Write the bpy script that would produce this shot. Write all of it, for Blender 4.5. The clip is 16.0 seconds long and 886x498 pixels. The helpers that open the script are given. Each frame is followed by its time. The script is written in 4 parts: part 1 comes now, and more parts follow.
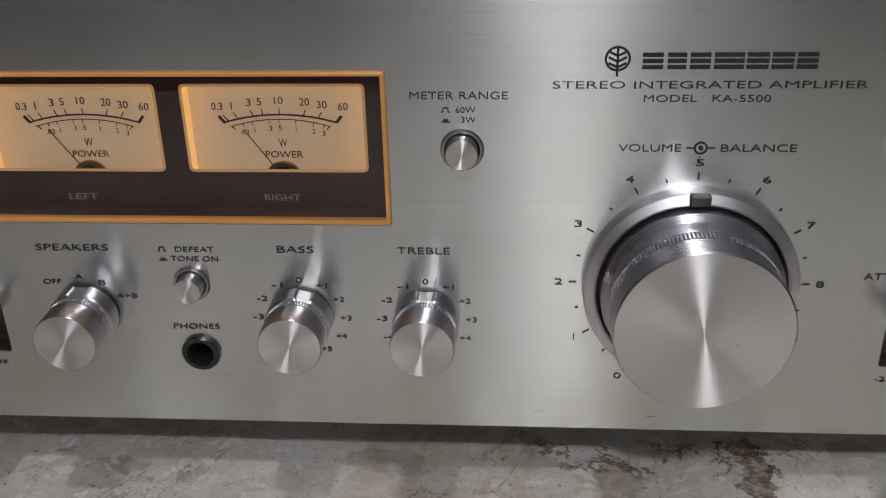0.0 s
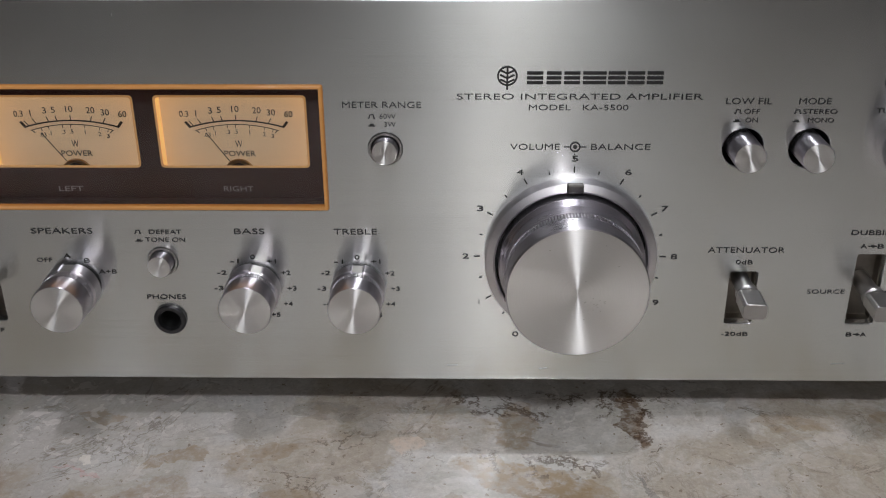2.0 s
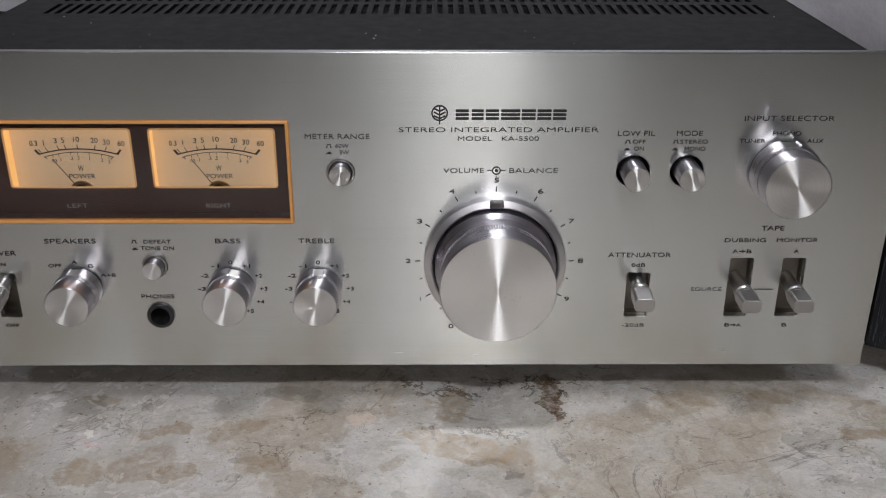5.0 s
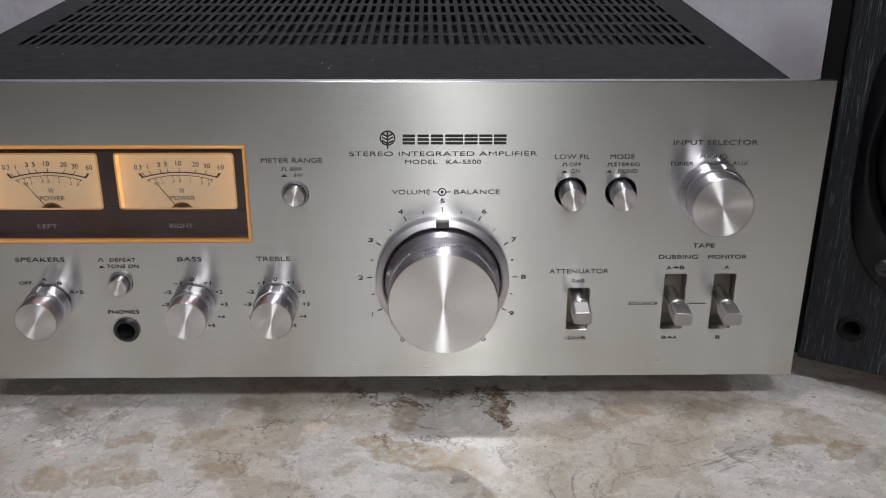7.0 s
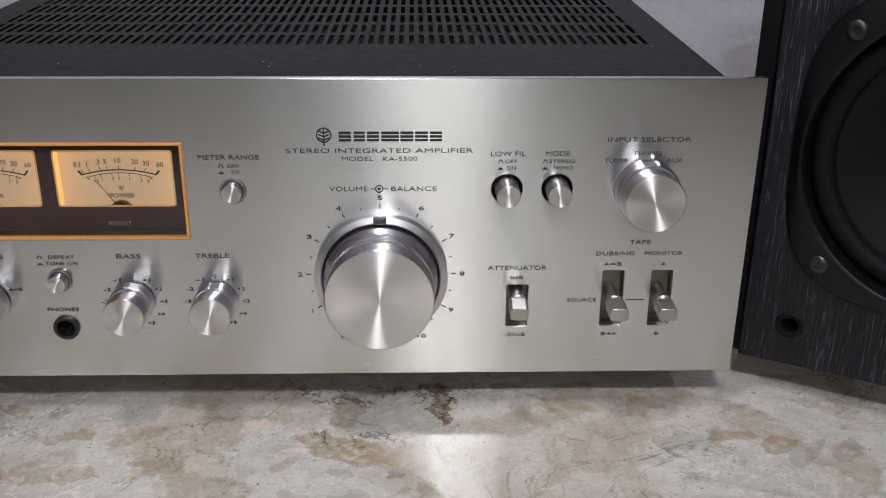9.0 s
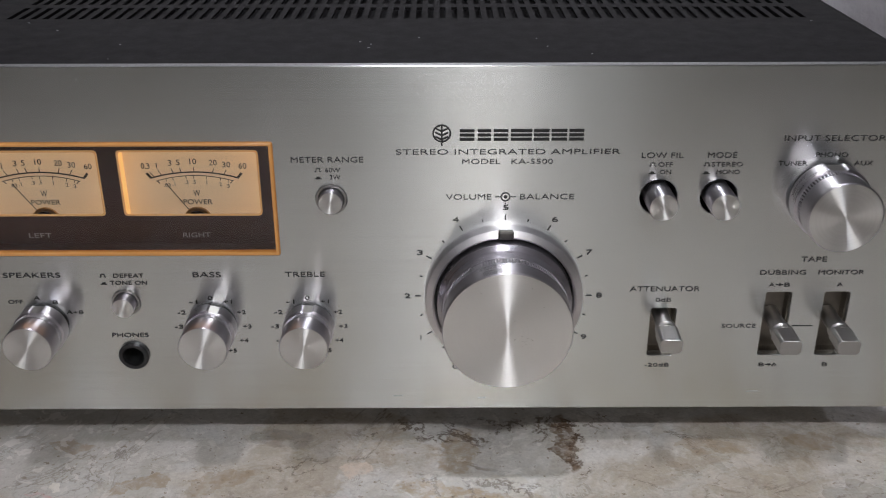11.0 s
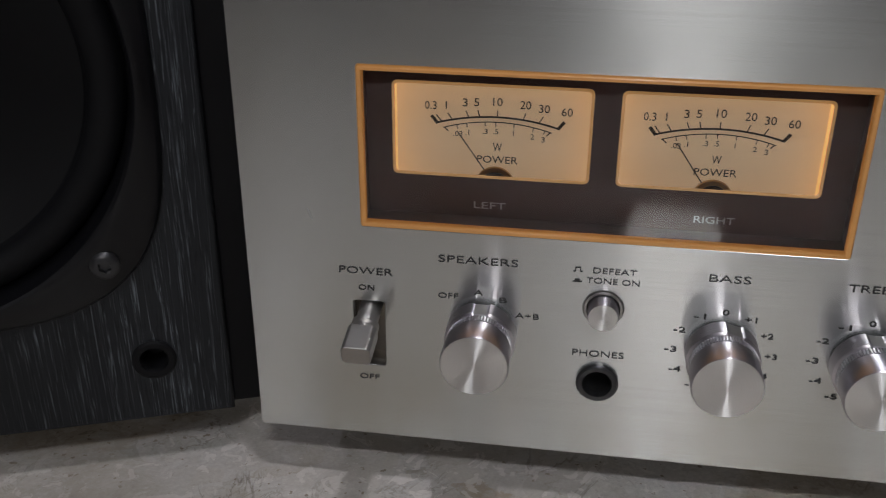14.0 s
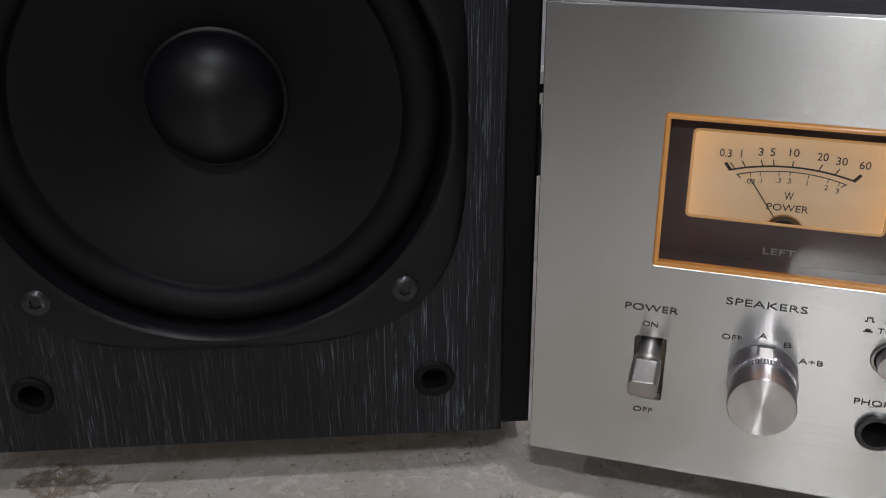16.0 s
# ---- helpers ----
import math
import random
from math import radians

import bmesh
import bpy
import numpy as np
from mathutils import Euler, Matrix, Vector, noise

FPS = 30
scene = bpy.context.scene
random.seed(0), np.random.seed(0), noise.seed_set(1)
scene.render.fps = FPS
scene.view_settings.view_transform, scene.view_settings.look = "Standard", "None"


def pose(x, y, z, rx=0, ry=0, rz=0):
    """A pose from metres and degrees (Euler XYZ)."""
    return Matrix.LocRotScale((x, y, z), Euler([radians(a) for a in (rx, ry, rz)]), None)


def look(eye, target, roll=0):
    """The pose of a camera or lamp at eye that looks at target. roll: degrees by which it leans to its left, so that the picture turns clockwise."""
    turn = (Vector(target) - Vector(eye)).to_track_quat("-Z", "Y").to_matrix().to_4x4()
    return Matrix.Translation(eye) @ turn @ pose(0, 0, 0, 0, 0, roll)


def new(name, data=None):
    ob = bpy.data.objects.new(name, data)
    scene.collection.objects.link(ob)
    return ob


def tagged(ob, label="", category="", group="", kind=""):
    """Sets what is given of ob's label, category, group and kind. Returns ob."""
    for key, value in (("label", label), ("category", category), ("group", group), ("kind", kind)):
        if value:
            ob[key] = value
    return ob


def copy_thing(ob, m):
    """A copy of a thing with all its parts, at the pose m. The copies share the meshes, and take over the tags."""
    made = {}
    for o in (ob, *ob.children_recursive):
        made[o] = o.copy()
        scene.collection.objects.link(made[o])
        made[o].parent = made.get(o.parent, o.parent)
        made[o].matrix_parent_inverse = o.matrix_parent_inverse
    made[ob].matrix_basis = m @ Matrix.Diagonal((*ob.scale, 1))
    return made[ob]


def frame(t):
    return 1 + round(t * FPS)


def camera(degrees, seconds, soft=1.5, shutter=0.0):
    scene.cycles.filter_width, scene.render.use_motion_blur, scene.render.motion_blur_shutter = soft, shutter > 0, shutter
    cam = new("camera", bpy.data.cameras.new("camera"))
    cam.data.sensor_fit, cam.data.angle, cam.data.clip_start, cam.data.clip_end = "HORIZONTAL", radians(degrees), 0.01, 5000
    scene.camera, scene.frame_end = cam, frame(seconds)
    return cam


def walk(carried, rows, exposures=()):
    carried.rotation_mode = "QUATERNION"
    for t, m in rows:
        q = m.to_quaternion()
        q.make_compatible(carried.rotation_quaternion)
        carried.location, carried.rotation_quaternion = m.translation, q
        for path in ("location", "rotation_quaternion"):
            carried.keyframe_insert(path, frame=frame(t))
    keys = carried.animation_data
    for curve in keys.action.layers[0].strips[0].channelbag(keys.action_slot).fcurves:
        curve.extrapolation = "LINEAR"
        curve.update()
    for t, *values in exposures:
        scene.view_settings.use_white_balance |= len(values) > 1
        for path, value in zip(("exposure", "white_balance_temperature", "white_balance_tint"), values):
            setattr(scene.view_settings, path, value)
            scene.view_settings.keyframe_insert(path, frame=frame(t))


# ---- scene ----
cam = camera(47.7, 16.0, soft=1.0, shutter=0.15)
PATH = [
    (0, (0.204, -0.268, 0.216), (0.065, 1.519, -0.673), -1.4),
    (0.5, (0.209, -0.284, 0.221), (0.092, 1.504, -0.669), -1.1),
    (1, (0.212, -0.303, 0.226), (0.128, 1.489, -0.658), -0.8),
    (1.5, (0.214, -0.32, 0.232), (0.157, 1.476, -0.645), -0.5),
    (2, (0.216, -0.334, 0.236), (0.181, 1.467, -0.632), -0.3),
    (2.5, (0.22, -0.345, 0.239), (0.188, 1.461, -0.619), -0.3),
    (3, (0.223, -0.357, 0.245), (0.199, 1.45, -0.613), -0.2),
    (3.5, (0.224, -0.366, 0.254), (0.218, 1.433, -0.621), -0.0),
    (4, (0.227, -0.38, 0.256), (0.23, 1.427, -0.603), 0.1),
    (6.3, (0.234, -0.424, 0.276), (0.263, 1.399, -0.545), 0.2),
    (6.5, (0.239, -0.426, 0.276), (0.267, 1.401, -0.538), 0.2),
    (7, (0.249, -0.43, 0.273), (0.282, 1.405, -0.522), 0.2),
    (7.5, (0.259, -0.435, 0.269), (0.299, 1.408, -0.508), 0.3),
    (8, (0.269, -0.436, 0.27), (0.316, 1.405, -0.508), 0.3),
    (8.2, (0.273, -0.436, 0.27), (0.321, 1.405, -0.51), 0.3),
    (10.3, (0.261, -0.415, 0.265), (0.331, 1.424, -0.519), 0.6),
    (10.5, (0.251, -0.401, 0.263), (0.315, 1.434, -0.53), 0.6),
    (11, (0.231, -0.356, 0.262), (0.237, 1.451, -0.596), -0.1),
    (11.5, (0.205, -0.322, 0.247), (0.171, 1.477, -0.625), -0.8),
    (12, (0.174, -0.291, 0.235), (0.111, 1.5, -0.653), -0.9),
    (12.5, (0.146, -0.268, 0.223), (0.051, 1.524, -0.66), -0.6),
    (13, (0.124, -0.253, 0.217), (-0.006, 1.533, -0.674), -0.1),
    (13.5, (0.108, -0.248, 0.213), (-0.069, 1.532, -0.682), 0.4),
    (14, (0.097, -0.251, 0.212), (-0.174, 1.517, -0.683), 0.2),
    (14.5, (0.08, -0.259, 0.212), (-0.281, 1.5, -0.669), 0.2),
    (15, (0.063, -0.265, 0.216), (-0.358, 1.484, -0.657), 0.2),
    (15.5, (0.057, -0.271, 0.218), (-0.441, 1.468, -0.634), -0.2),
    (16, (0.055, -0.274, 0.221), (-0.483, 1.457, -0.624), -0.4),
]
walk(cam, [(t, look(eye, target, roll)) for t, eye, target, roll in PATH],
     [(0, -0.5), (1, -0.5), (2.5, -0.4), (4, -0.32), (6.5, -0.2), (7.5, -0.08), (8.2, -0.04), (10.5, -0.18), (11.2, -0.38), (12, -0.6), (12.6, -0.48), (13, -0.36), (13.5, -0.4), (14.5, -0.8), (15, -0.7), (15.5, -0.5), (16, -0.3)])

# world: a plain dim interior, lit by lamps on the ceiling and the opposite wall
world = bpy.data.worlds.new("world")
world.use_nodes = True
scene.world = world
bg = world.node_tree.nodes["Background"]
bg.inputs[0].default_value, bg.inputs[1].default_value = (0.75, 0.8, 0.9, 1), 0.01

# place, watts, beam, width, tint, aim
LAMPS = {
    "ceiling_lamp": ((0.34, -1.28, 1.74), 1.6, 42, 0.30, (0.88, 0.92, 1.0), (0.29, 0.02, 0.05)),
    "overhead_lamp": ((0.20, -0.20, 1.74), 4.0, 130, 0.06, (0.92, 0.91, 1.0), (0.22, -0.06, 0.0)),
    "wall_lamp": ((0.34, -2.22, 0.95), 12.4, 180, 0.24, (1.0, 0.975, 0.96), (0.36, 0.06, 0.05)),
    "corner_lamp": ((-0.80, -2.22, 1.56), 2.2, 180, 0.22, (0.95, 0.95, 1.0), (0.36, 0.06, 0.05)),
}
for name, (place, power, beam, across, tint, aim) in LAMPS.items():
    bulb_data = bpy.data.lights.new(name + "_bulb", "AREA")
    bulb_data.shape, bulb_data.size = "DISK", across
    bulb_data.energy, bulb_data.color, bulb_data.spread = power, tint, radians(beam)
    bulb = new(name + "_bulb", bulb_data)
    bulb.matrix_world = look(place, aim)


# ---- materials ----
def material(name):
    m = bpy.data.materials.new(name)
    m.use_nodes = True
    return m, m.node_tree, m.node_tree.nodes["Principled BSDF"]


def nd(tree, kind, **values):
    n = tree.nodes.new(kind)
    for key, value in values.items():
        if key in n.inputs:
            n.inputs[key].default_value = value
        else:
            setattr(n, key, value)
    return n


def coords(tree, scale=(1, 1, 1), where="Object"):
    tc, mp = nd(tree, "ShaderNodeTexCoord"), nd(tree, "ShaderNodeMapping")
    mp.inputs["Scale"].default_value = scale
    tree.links.new(tc.outputs[where], mp.inputs["Vector"])
    return mp.outputs["Vector"]


def noise_tex(tree, vector, scale, detail=4.0, rough=0.55, distortion=0.0):
    n = nd(tree, "ShaderNodeTexNoise", Scale=scale, Detail=detail, Roughness=rough, Distortion=distortion)
    tree.links.new(vector, n.inputs["Vector"])
    return n.outputs["Fac"]


def ramp(tree, fac, stops):
    n = nd(tree, "ShaderNodeValToRGB")
    e = n.color_ramp.elements
    while len(e) < len(stops):
        e.new(0.5)
    for el, (p, c) in zip(e, stops):
        el.position = p
        el.color = (*c, 1) if isinstance(c, tuple) else (c, c, c, 1)
    tree.links.new(fac, n.inputs["Fac"])
    return n.outputs["Color"]


def mixed(tree, fac, a, b, kind="MIX"):
    n = nd(tree, "ShaderNodeMix", data_type="RGBA", blend_type=kind)
    for value, slot in ((fac, 0), (a, 6), (b, 7)):
        if isinstance(value, (int, float)):
            n.inputs[slot].default_value = value
        elif isinstance(value, tuple):
            n.inputs[slot].default_value = (*value, 1)
        else:
            tree.links.new(value, n.inputs[slot])
    return n.outputs[2]


def maths(tree, op, a, b=0.0, clamp=False):
    n = nd(tree, "ShaderNodeMath", operation=op, use_clamp=clamp)
    for value, slot in ((a, 0), (b, 1)):
        if isinstance(value, (int, float)):
            n.inputs[slot].default_value = value
        else:
            tree.links.new(value, n.inputs[slot])
    return n.outputs[0]


def bump(tree, bsdf, height, strength, distance):
    n = nd(tree, "ShaderNodeBump", Strength=strength, Distance=distance)
    tree.links.new(height, n.inputs["Height"])
    tree.links.new(n.outputs["Normal"], bsdf.inputs["Normal"])


def plain(name, colour, rough=0.5, metal=0.0, grain=300.0, amount=0.15, relief=0.0):
    """A painted, moulded or plated surface with fine and coarse unevenness."""
    m, t, b = material(name)
    v = coords(t)
    fine, coarse = noise_tex(t, v, grain), noise_tex(t, v, grain / 12)
    both = maths(t, "MULTIPLY_ADD", fine, 0.5)
    t.links.new(maths(t, "MULTIPLY", coarse, 0.5), both.node.inputs[2])
    dark, light = (tuple(c * (1 + k * amount) for c in colour) for k in (-1, 1))
    t.links.new(ramp(t, both, [(0.3, dark), (0.7, light)]), b.inputs["Base Color"])
    t.links.new(ramp(t, both, [(0.3, rough * 0.85), (0.7, min(1.0, rough * 1.15))]), b.inputs["Roughness"])
    b.inputs["Metallic"].default_value = metal
    if relief:
        bump(t, b, fine, 0.4, relief)
    return m


def dulled(m, level):
    m.node_tree.nodes["Principled BSDF"].inputs["Specular IOR Level"].default_value = level
    return m


def brushed(name, colour, rough, stretch, aniso=0.9, depth=0.00002, contrast=0.3):
    """Aluminium with a lay: straight strokes along x, or turned rings about an axis."""
    m, t, b = material(name)
    tc = nd(t, "ShaderNodeTexCoord")
    if stretch:
        mp = nd(t, "ShaderNodeMapping")
        mp.inputs["Scale"].default_value = stretch
        t.links.new(tc.outputs["Object"], mp.inputs["Vector"])
        v = mp.outputs["Vector"]
        fine_lay, long_lay = noise_tex(t, v, 1.0, 5, 0.65), noise_tex(t, v, 0.22, 3, 0.6)
        lay = mixed(t, 0.2, fine_lay, long_lay)
    else:
        sep = nd(t, "ShaderNodeSeparateXYZ")
        t.links.new(tc.outputs["Object"], sep.inputs[0])
        r2 = maths(t, "ADD", maths(t, "POWER", sep.outputs[0], 2.0), maths(t, "POWER", sep.outputs[2], 2.0))
        r = maths(t, "SQRT", r2)
        comb = nd(t, "ShaderNodeCombineXYZ")
        t.links.new(maths(t, "MULTIPLY", r, 5500.0), comb.inputs[0])
        t.links.new(maths(t, "MULTIPLY", sep.outputs[1], 3500.0), comb.inputs[1])
        lay = noise_tex(t, comb.outputs[0], 1.0, 3, 0.6)
    cloud = noise_tex(t, coords(t), 22.0, 4, 0.6)
    shade = mixed(t, 0.3, ramp(t, lay, [(0.32, 0.96 - contrast), (0.50, 0.96), (0.68, 0.96 + contrast / 2)]), ramp(t, cloud, [(0.3, 0.9), (0.7, 1.04)]))
    t.links.new(mixed(t, 1.0, colour, shade, "MULTIPLY"), b.inputs["Base Color"])
    b.inputs["Metallic"].default_value = 1.0
    t.links.new(mixed(t, 0.5, ramp(t, lay, [(0.3, rough * 0.96), (0.7, rough * 1.04)]), ramp(t, cloud, [(0.3, rough * 0.9), (0.7, rough * 1.1)])), b.inputs["Roughness"])
    b.inputs["Anisotropic"].default_value = aniso
    b.inputs["Anisotropic Rotation"].default_value = 0.25
    lay_way = nd(t, "ShaderNodeCombineXYZ")
    if stretch:
        lay_way.inputs[0].default_value = 1.0
    else:
        t.links.new(sep.outputs[2], lay_way.inputs[0])
        t.links.new(maths(t, "MULTIPLY", sep.outputs[0], -1.0), lay_way.inputs[2])
    turn = nd(t, "ShaderNodeVectorTransform", vector_type="VECTOR", convert_from="OBJECT", convert_to="WORLD")
    t.links.new(lay_way.outputs[0], turn.inputs[0])
    unit = nd(t, "ShaderNodeVectorMath", operation="NORMALIZE")
    t.links.new(turn.outputs[0], unit.inputs[0])
    t.links.new(unit.outputs[0], b.inputs["Tangent"])
    if depth:
        bump(t, b, lay, 0.03, depth)
    return m


def glowing(name, colour, strength, rough=0.4, base=None, grain=None):
    m, t, b = material(name)
    b.inputs["Base Color"].default_value = (*(base or colour), 1)
    b.inputs["Roughness"].default_value = rough
    b.inputs["Emission Strength"].default_value = strength
    b.inputs["Emission Color"].default_value = (*colour, 1)
    if grain:
        cloud = noise_tex(t, coords(t, grain), 1.0, 3)
        t.links.new(mixed(t, 1.0, colour, ramp(t, cloud, [(0.3, 0.82), (0.7, 1.08)]), "MULTIPLY"), b.inputs["Emission Color"])
    return m


FACE = brushed("brushed_aluminium", (0.815, 0.835, 0.825), 0.245, (3.0, 40, 3600), aniso=0.91, depth=0.0, contrast=0.16)
TURNED = brushed("turned_aluminium", (0.88, 0.875, 0.87), 0.32, None, aniso=0.97, contrast=0.08)
SIDE = brushed("polished_knob_side", (0.63, 0.605, 0.65), 0.28, None, aniso=0.7, contrast=0.1)
SATIN = plain("satin_aluminium", (0.74, 0.72, 0.74), 0.36, 1.0, 1200, 0.06)
# aluminium coloured dark to paint the shade between the knurl teeth
GROOVE = plain("shaded_knurl_groove", (0.11, 0.10, 0.105), 0.5, 1.0, 900, 0.1)
STEEL = plain("plated_lever", (0.46, 0.445, 0.43), 0.38, 1.0, 900, 0.06)
KNURL = plain("knurled_aluminium", (0.66, 0.64, 0.67), 0.34, 1.0, 800, 0.08)
NOTCH = plain("dark_pointer_metal", (0.10, 0.095, 0.09), 0.4, 1.0, 700, 0.1)
WELL = plain("switch_well_metal", (0.22, 0.195, 0.165), 0.45, 0.8, 500, 0.15)
# lines the holes, and paints the shade in the gaps round the knobs
HOLE = plain("black_lining_and_shade", (0.012, 0.012, 0.012), 0.6, 0.0, 800, 0.2)
INK = plain("black_printed_ink", (0.020, 0.020, 0.020), 0.5, 0.0, 900, 0.2)
PALE_INK = plain("grey_printed_ink", (0.42, 0.39, 0.40), 0.5, 0.0, 900, 0.1)
COVER = dulled(plain("black_satin_enamel", (0.0065, 0.0062, 0.0068), 0.48, 0.0, 1500, 0.15, 0.00003), 0.14)
INSIDE = plain("dark_chassis_steel", (0.015, 0.015, 0.016), 0.6, 0.3, 200, 0.3)
PANEL = plain("dark_brown_meter_panel", (0.046, 0.014, 0.014), 0.35, 0.0, 300, 0.15)
RUBBER = dulled(plain("black_rubber", (0.006, 0.006, 0.0068), 0.55, 0.0, 600, 0.2, 0.00003), 0.16)
CONE = dulled(plain("black_cone", (0.005, 0.005, 0.0056), 0.6, 0.0, 400, 0.25, 0.00004), 0.2)
CAPMAT = dulled(plain("black_satin_dust_cap", (0.006, 0.006, 0.0078), 0.38, 0.0, 600, 0.1), 0.3)
FRAMEMAT = dulled(plain("black_moulded_plastic", (0.0045, 0.0045, 0.0056), 0.42, 0.0, 2200, 0.2, 0.00009), 0.32)
SCREW = plain("black_oxide_screw", (0.06, 0.06, 0.063), 0.35, 0.8, 800, 0.2)
WALLPAINT = plain("white_wall_plaster", (0.88, 0.862, 0.91), 0.8, 0.0, 45, 0.05, 0.012)
CABLEMAT = plain("brown_cable_sheath", (0.035, 0.02, 0.014), 0.5, 0.0, 400, 0.2)
PLUGMAT = plain("ivory_plastic", (0.72, 0.70, 0.62), 0.4, 0.0, 300, 0.05)
BRASS = plain("pivot_brass", (0.55, 0.36, 0.14), 0.3, 1.0, 500, 0.1)
DIAL = glowing("backlit_dial_card", (1.0, 0.77, 0.49), 0.245, 0.6, (0.72, 0.62, 0.45), (60, 60, 900))
# case walls emit amber themselves, standing in for bulbs beside the dial
GLOW = glowing("glowing_meter_case", (1.0, 0.52, 0.16), 0.9, 0.4, (0.7, 0.55, 0.3), (80, 80, 80))
RIM = glowing("lit_opening_rim", (1.0, 0.55, 0.20), 0.34, 0.25, (0.5, 0.36, 0.2), (60, 300, 300))
BEZEL = glowing("edge_lit_acrylic", (1.0, 0.40, 0.09), 0.27, 0.22, (0.35, 0.2, 0.08), (40, 300, 300))


def marble():
    m, t, b = material("breccia_marble")
    v = coords(t)
    big, mid, fine = noise_tex(t, v, 9, 6, 0.6, 0.6), noise_tex(t, v, 34, 6, 0.65, 0.8), noise_tex(t, v, 260, 4, 0.7)
    warp = nd(t, "ShaderNodeMix", data_type="VECTOR")
    warp.inputs[0].default_value = 0.07
    nz = nd(t, "ShaderNodeTexNoise", Scale=14.0, Detail=5.0)
    t.links.new(v, nz.inputs["Vector"])
    t.links.new(v, warp.inputs[4])
    t.links.new(nz.outputs["Color"], warp.inputs[5])
    cell = nd(t, "ShaderNodeTexVoronoi", Scale=17.0, Randomness=1.0)
    t.links.new(warp.outputs[1], cell.inputs["Vector"])
    lumps = nd(t, "ShaderNodeSeparateColor")
    t.links.new(cell.outputs["Color"], lumps.inputs[0])
    tiny = noise_tex(t, v, 700, 5, 0.75)
    ground = ramp(t, mid, [(0.30, (0.40, 0.35, 0.28)), (0.40, (0.60, 0.56, 0.50)), (0.52, (0.74, 0.715, 0.68)), (0.66, (0.78, 0.76, 0.735)), (0.78, (0.60, 0.575, 0.55))])
    clast = ramp(t, lumps.outputs[0], [(0.0, (0.48, 0.45, 0.42)), (0.35, (0.63, 0.59, 0.54)), (0.7, (0.74, 0.71, 0.67)), (1.0, (0.54, 0.47, 0.38))])
    c = mixed(t, 0.3, ground, clast)
    chips = nd(t, "ShaderNodeTexVoronoi", Scale=95.0)
    t.links.new(warp.outputs[1], chips.inputs["Vector"])
    chip = nd(t, "ShaderNodeSeparateColor")
    t.links.new(chips.outputs["Color"], chip.inputs[0])
    c = mixed(t, ramp(t, chip.outputs[1], [(0.70, 0.0), (0.72, 0.55)]), c, ramp(t, chip.outputs[0], [(0.0, (0.38, 0.34, 0.29)), (0.5, (0.76, 0.73, 0.68)), (1.0, (0.60, 0.53, 0.43))]))
    brown = maths(t, "MULTIPLY", ramp(t, big, [(0.525, 0.0), (0.565, 1.0)]), ramp(t, mid, [(0.40, 0.1), (0.55, 1.0)]))
    c = mixed(t, maths(t, "MULTIPLY", brown, 0.62), c, (0.40, 0.31, 0.20))
    gate = ramp(t, noise_tex(t, v, 17, 3), [(0.48, 0.0), (0.6, 1.0)])
    ridge = maths(t, "ABSOLUTE", maths(t, "SUBTRACT", noise_tex(t, v, 13, 8, 0.62, 1.2), 0.5))
    vein = maths(t, "MULTIPLY", ramp(t, ridge, [(0.0, 1.0), (0.012, 0.0)]), gate)
    c = mixed(t, maths(t, "MULTIPLY", vein, 0.75), c, (0.14, 0.10, 0.07))
    ridge2 = maths(t, "ABSOLUTE", maths(t, "SUBTRACT", noise_tex(t, v, 42, 6, 0.6, 1.5), 0.5))
    hairs = maths(t, "MULTIPLY", ramp(t, ridge2, [(0.006, 1.0), (0.017, 0.0)]), ramp(t, noise_tex(t, v, 30, 3), [(0.54, 0.0), (0.62, 0.45)]))
    c = mixed(t, hairs, c, (0.20, 0.16, 0.12))
    speck = maths(t, "MULTIPLY", ramp(t, fine, [(0.60, 0.0), (0.66, 1.0)]), ramp(t, mid, [(0.47, 0.0), (0.60, 0.6)]))
    c = mixed(t, speck, c, (0.27, 0.24, 0.21))
    c = mixed(t, 1.0, c, ramp(t, fine, [(0.3, 0.86), (0.7, 1.07)]), "MULTIPLY")
    c = mixed(t, 1.0, c, ramp(t, tiny, [(0.3, 0.72), (0.7, 0.94)]), "MULTIPLY")
    # tea-coloured stains, rusty cracks and pale pebbles that the slab shows, and painted shade
    ragged = nd(t, "ShaderNodeTexNoise", Scale=75.0, Detail=7.0, Roughness=0.62)
    t.links.new(v, ragged.inputs["Vector"])
    geo = v
    for source, reach in ((nz, 0.022), (ragged, 0.018)):
        around = nd(t, "ShaderNodeVectorMath", operation="MULTIPLY_ADD")
        t.links.new(source.outputs["Color"], around.inputs[0])
        around.inputs[1].default_value = (reach, reach, 0)
        t.links.new(geo, around.inputs[2])
        geo = around.outputs[0]
    pebble = nd(t, "ShaderNodeTexVoronoi", Scale=78.0)
    seam = nd(t, "ShaderNodeTexVoronoi", Scale=78.0, feature="DISTANCE_TO_EDGE")
    for n in (pebble, seam):
        t.links.new(geo, n.inputs["Vector"])
    tone = nd(t, "ShaderNodeSeparateColor")
    t.links.new(pebble.outputs["Color"], tone.inputs[0])
    body = ramp(t, tone.outputs[0], [(0.0, (0.60, 0.54, 0.46)), (0.3, (0.50, 0.465, 0.42)), (0.6, (0.66, 0.61, 0.555)), (0.85, (0.73, 0.69, 0.65)), (1.0, (0.45, 0.37, 0.27))])
    c = mixed(t, ramp(t, tone.outputs[1], [(0.3, 0.04), (0.7, 0.22)]), c, body)
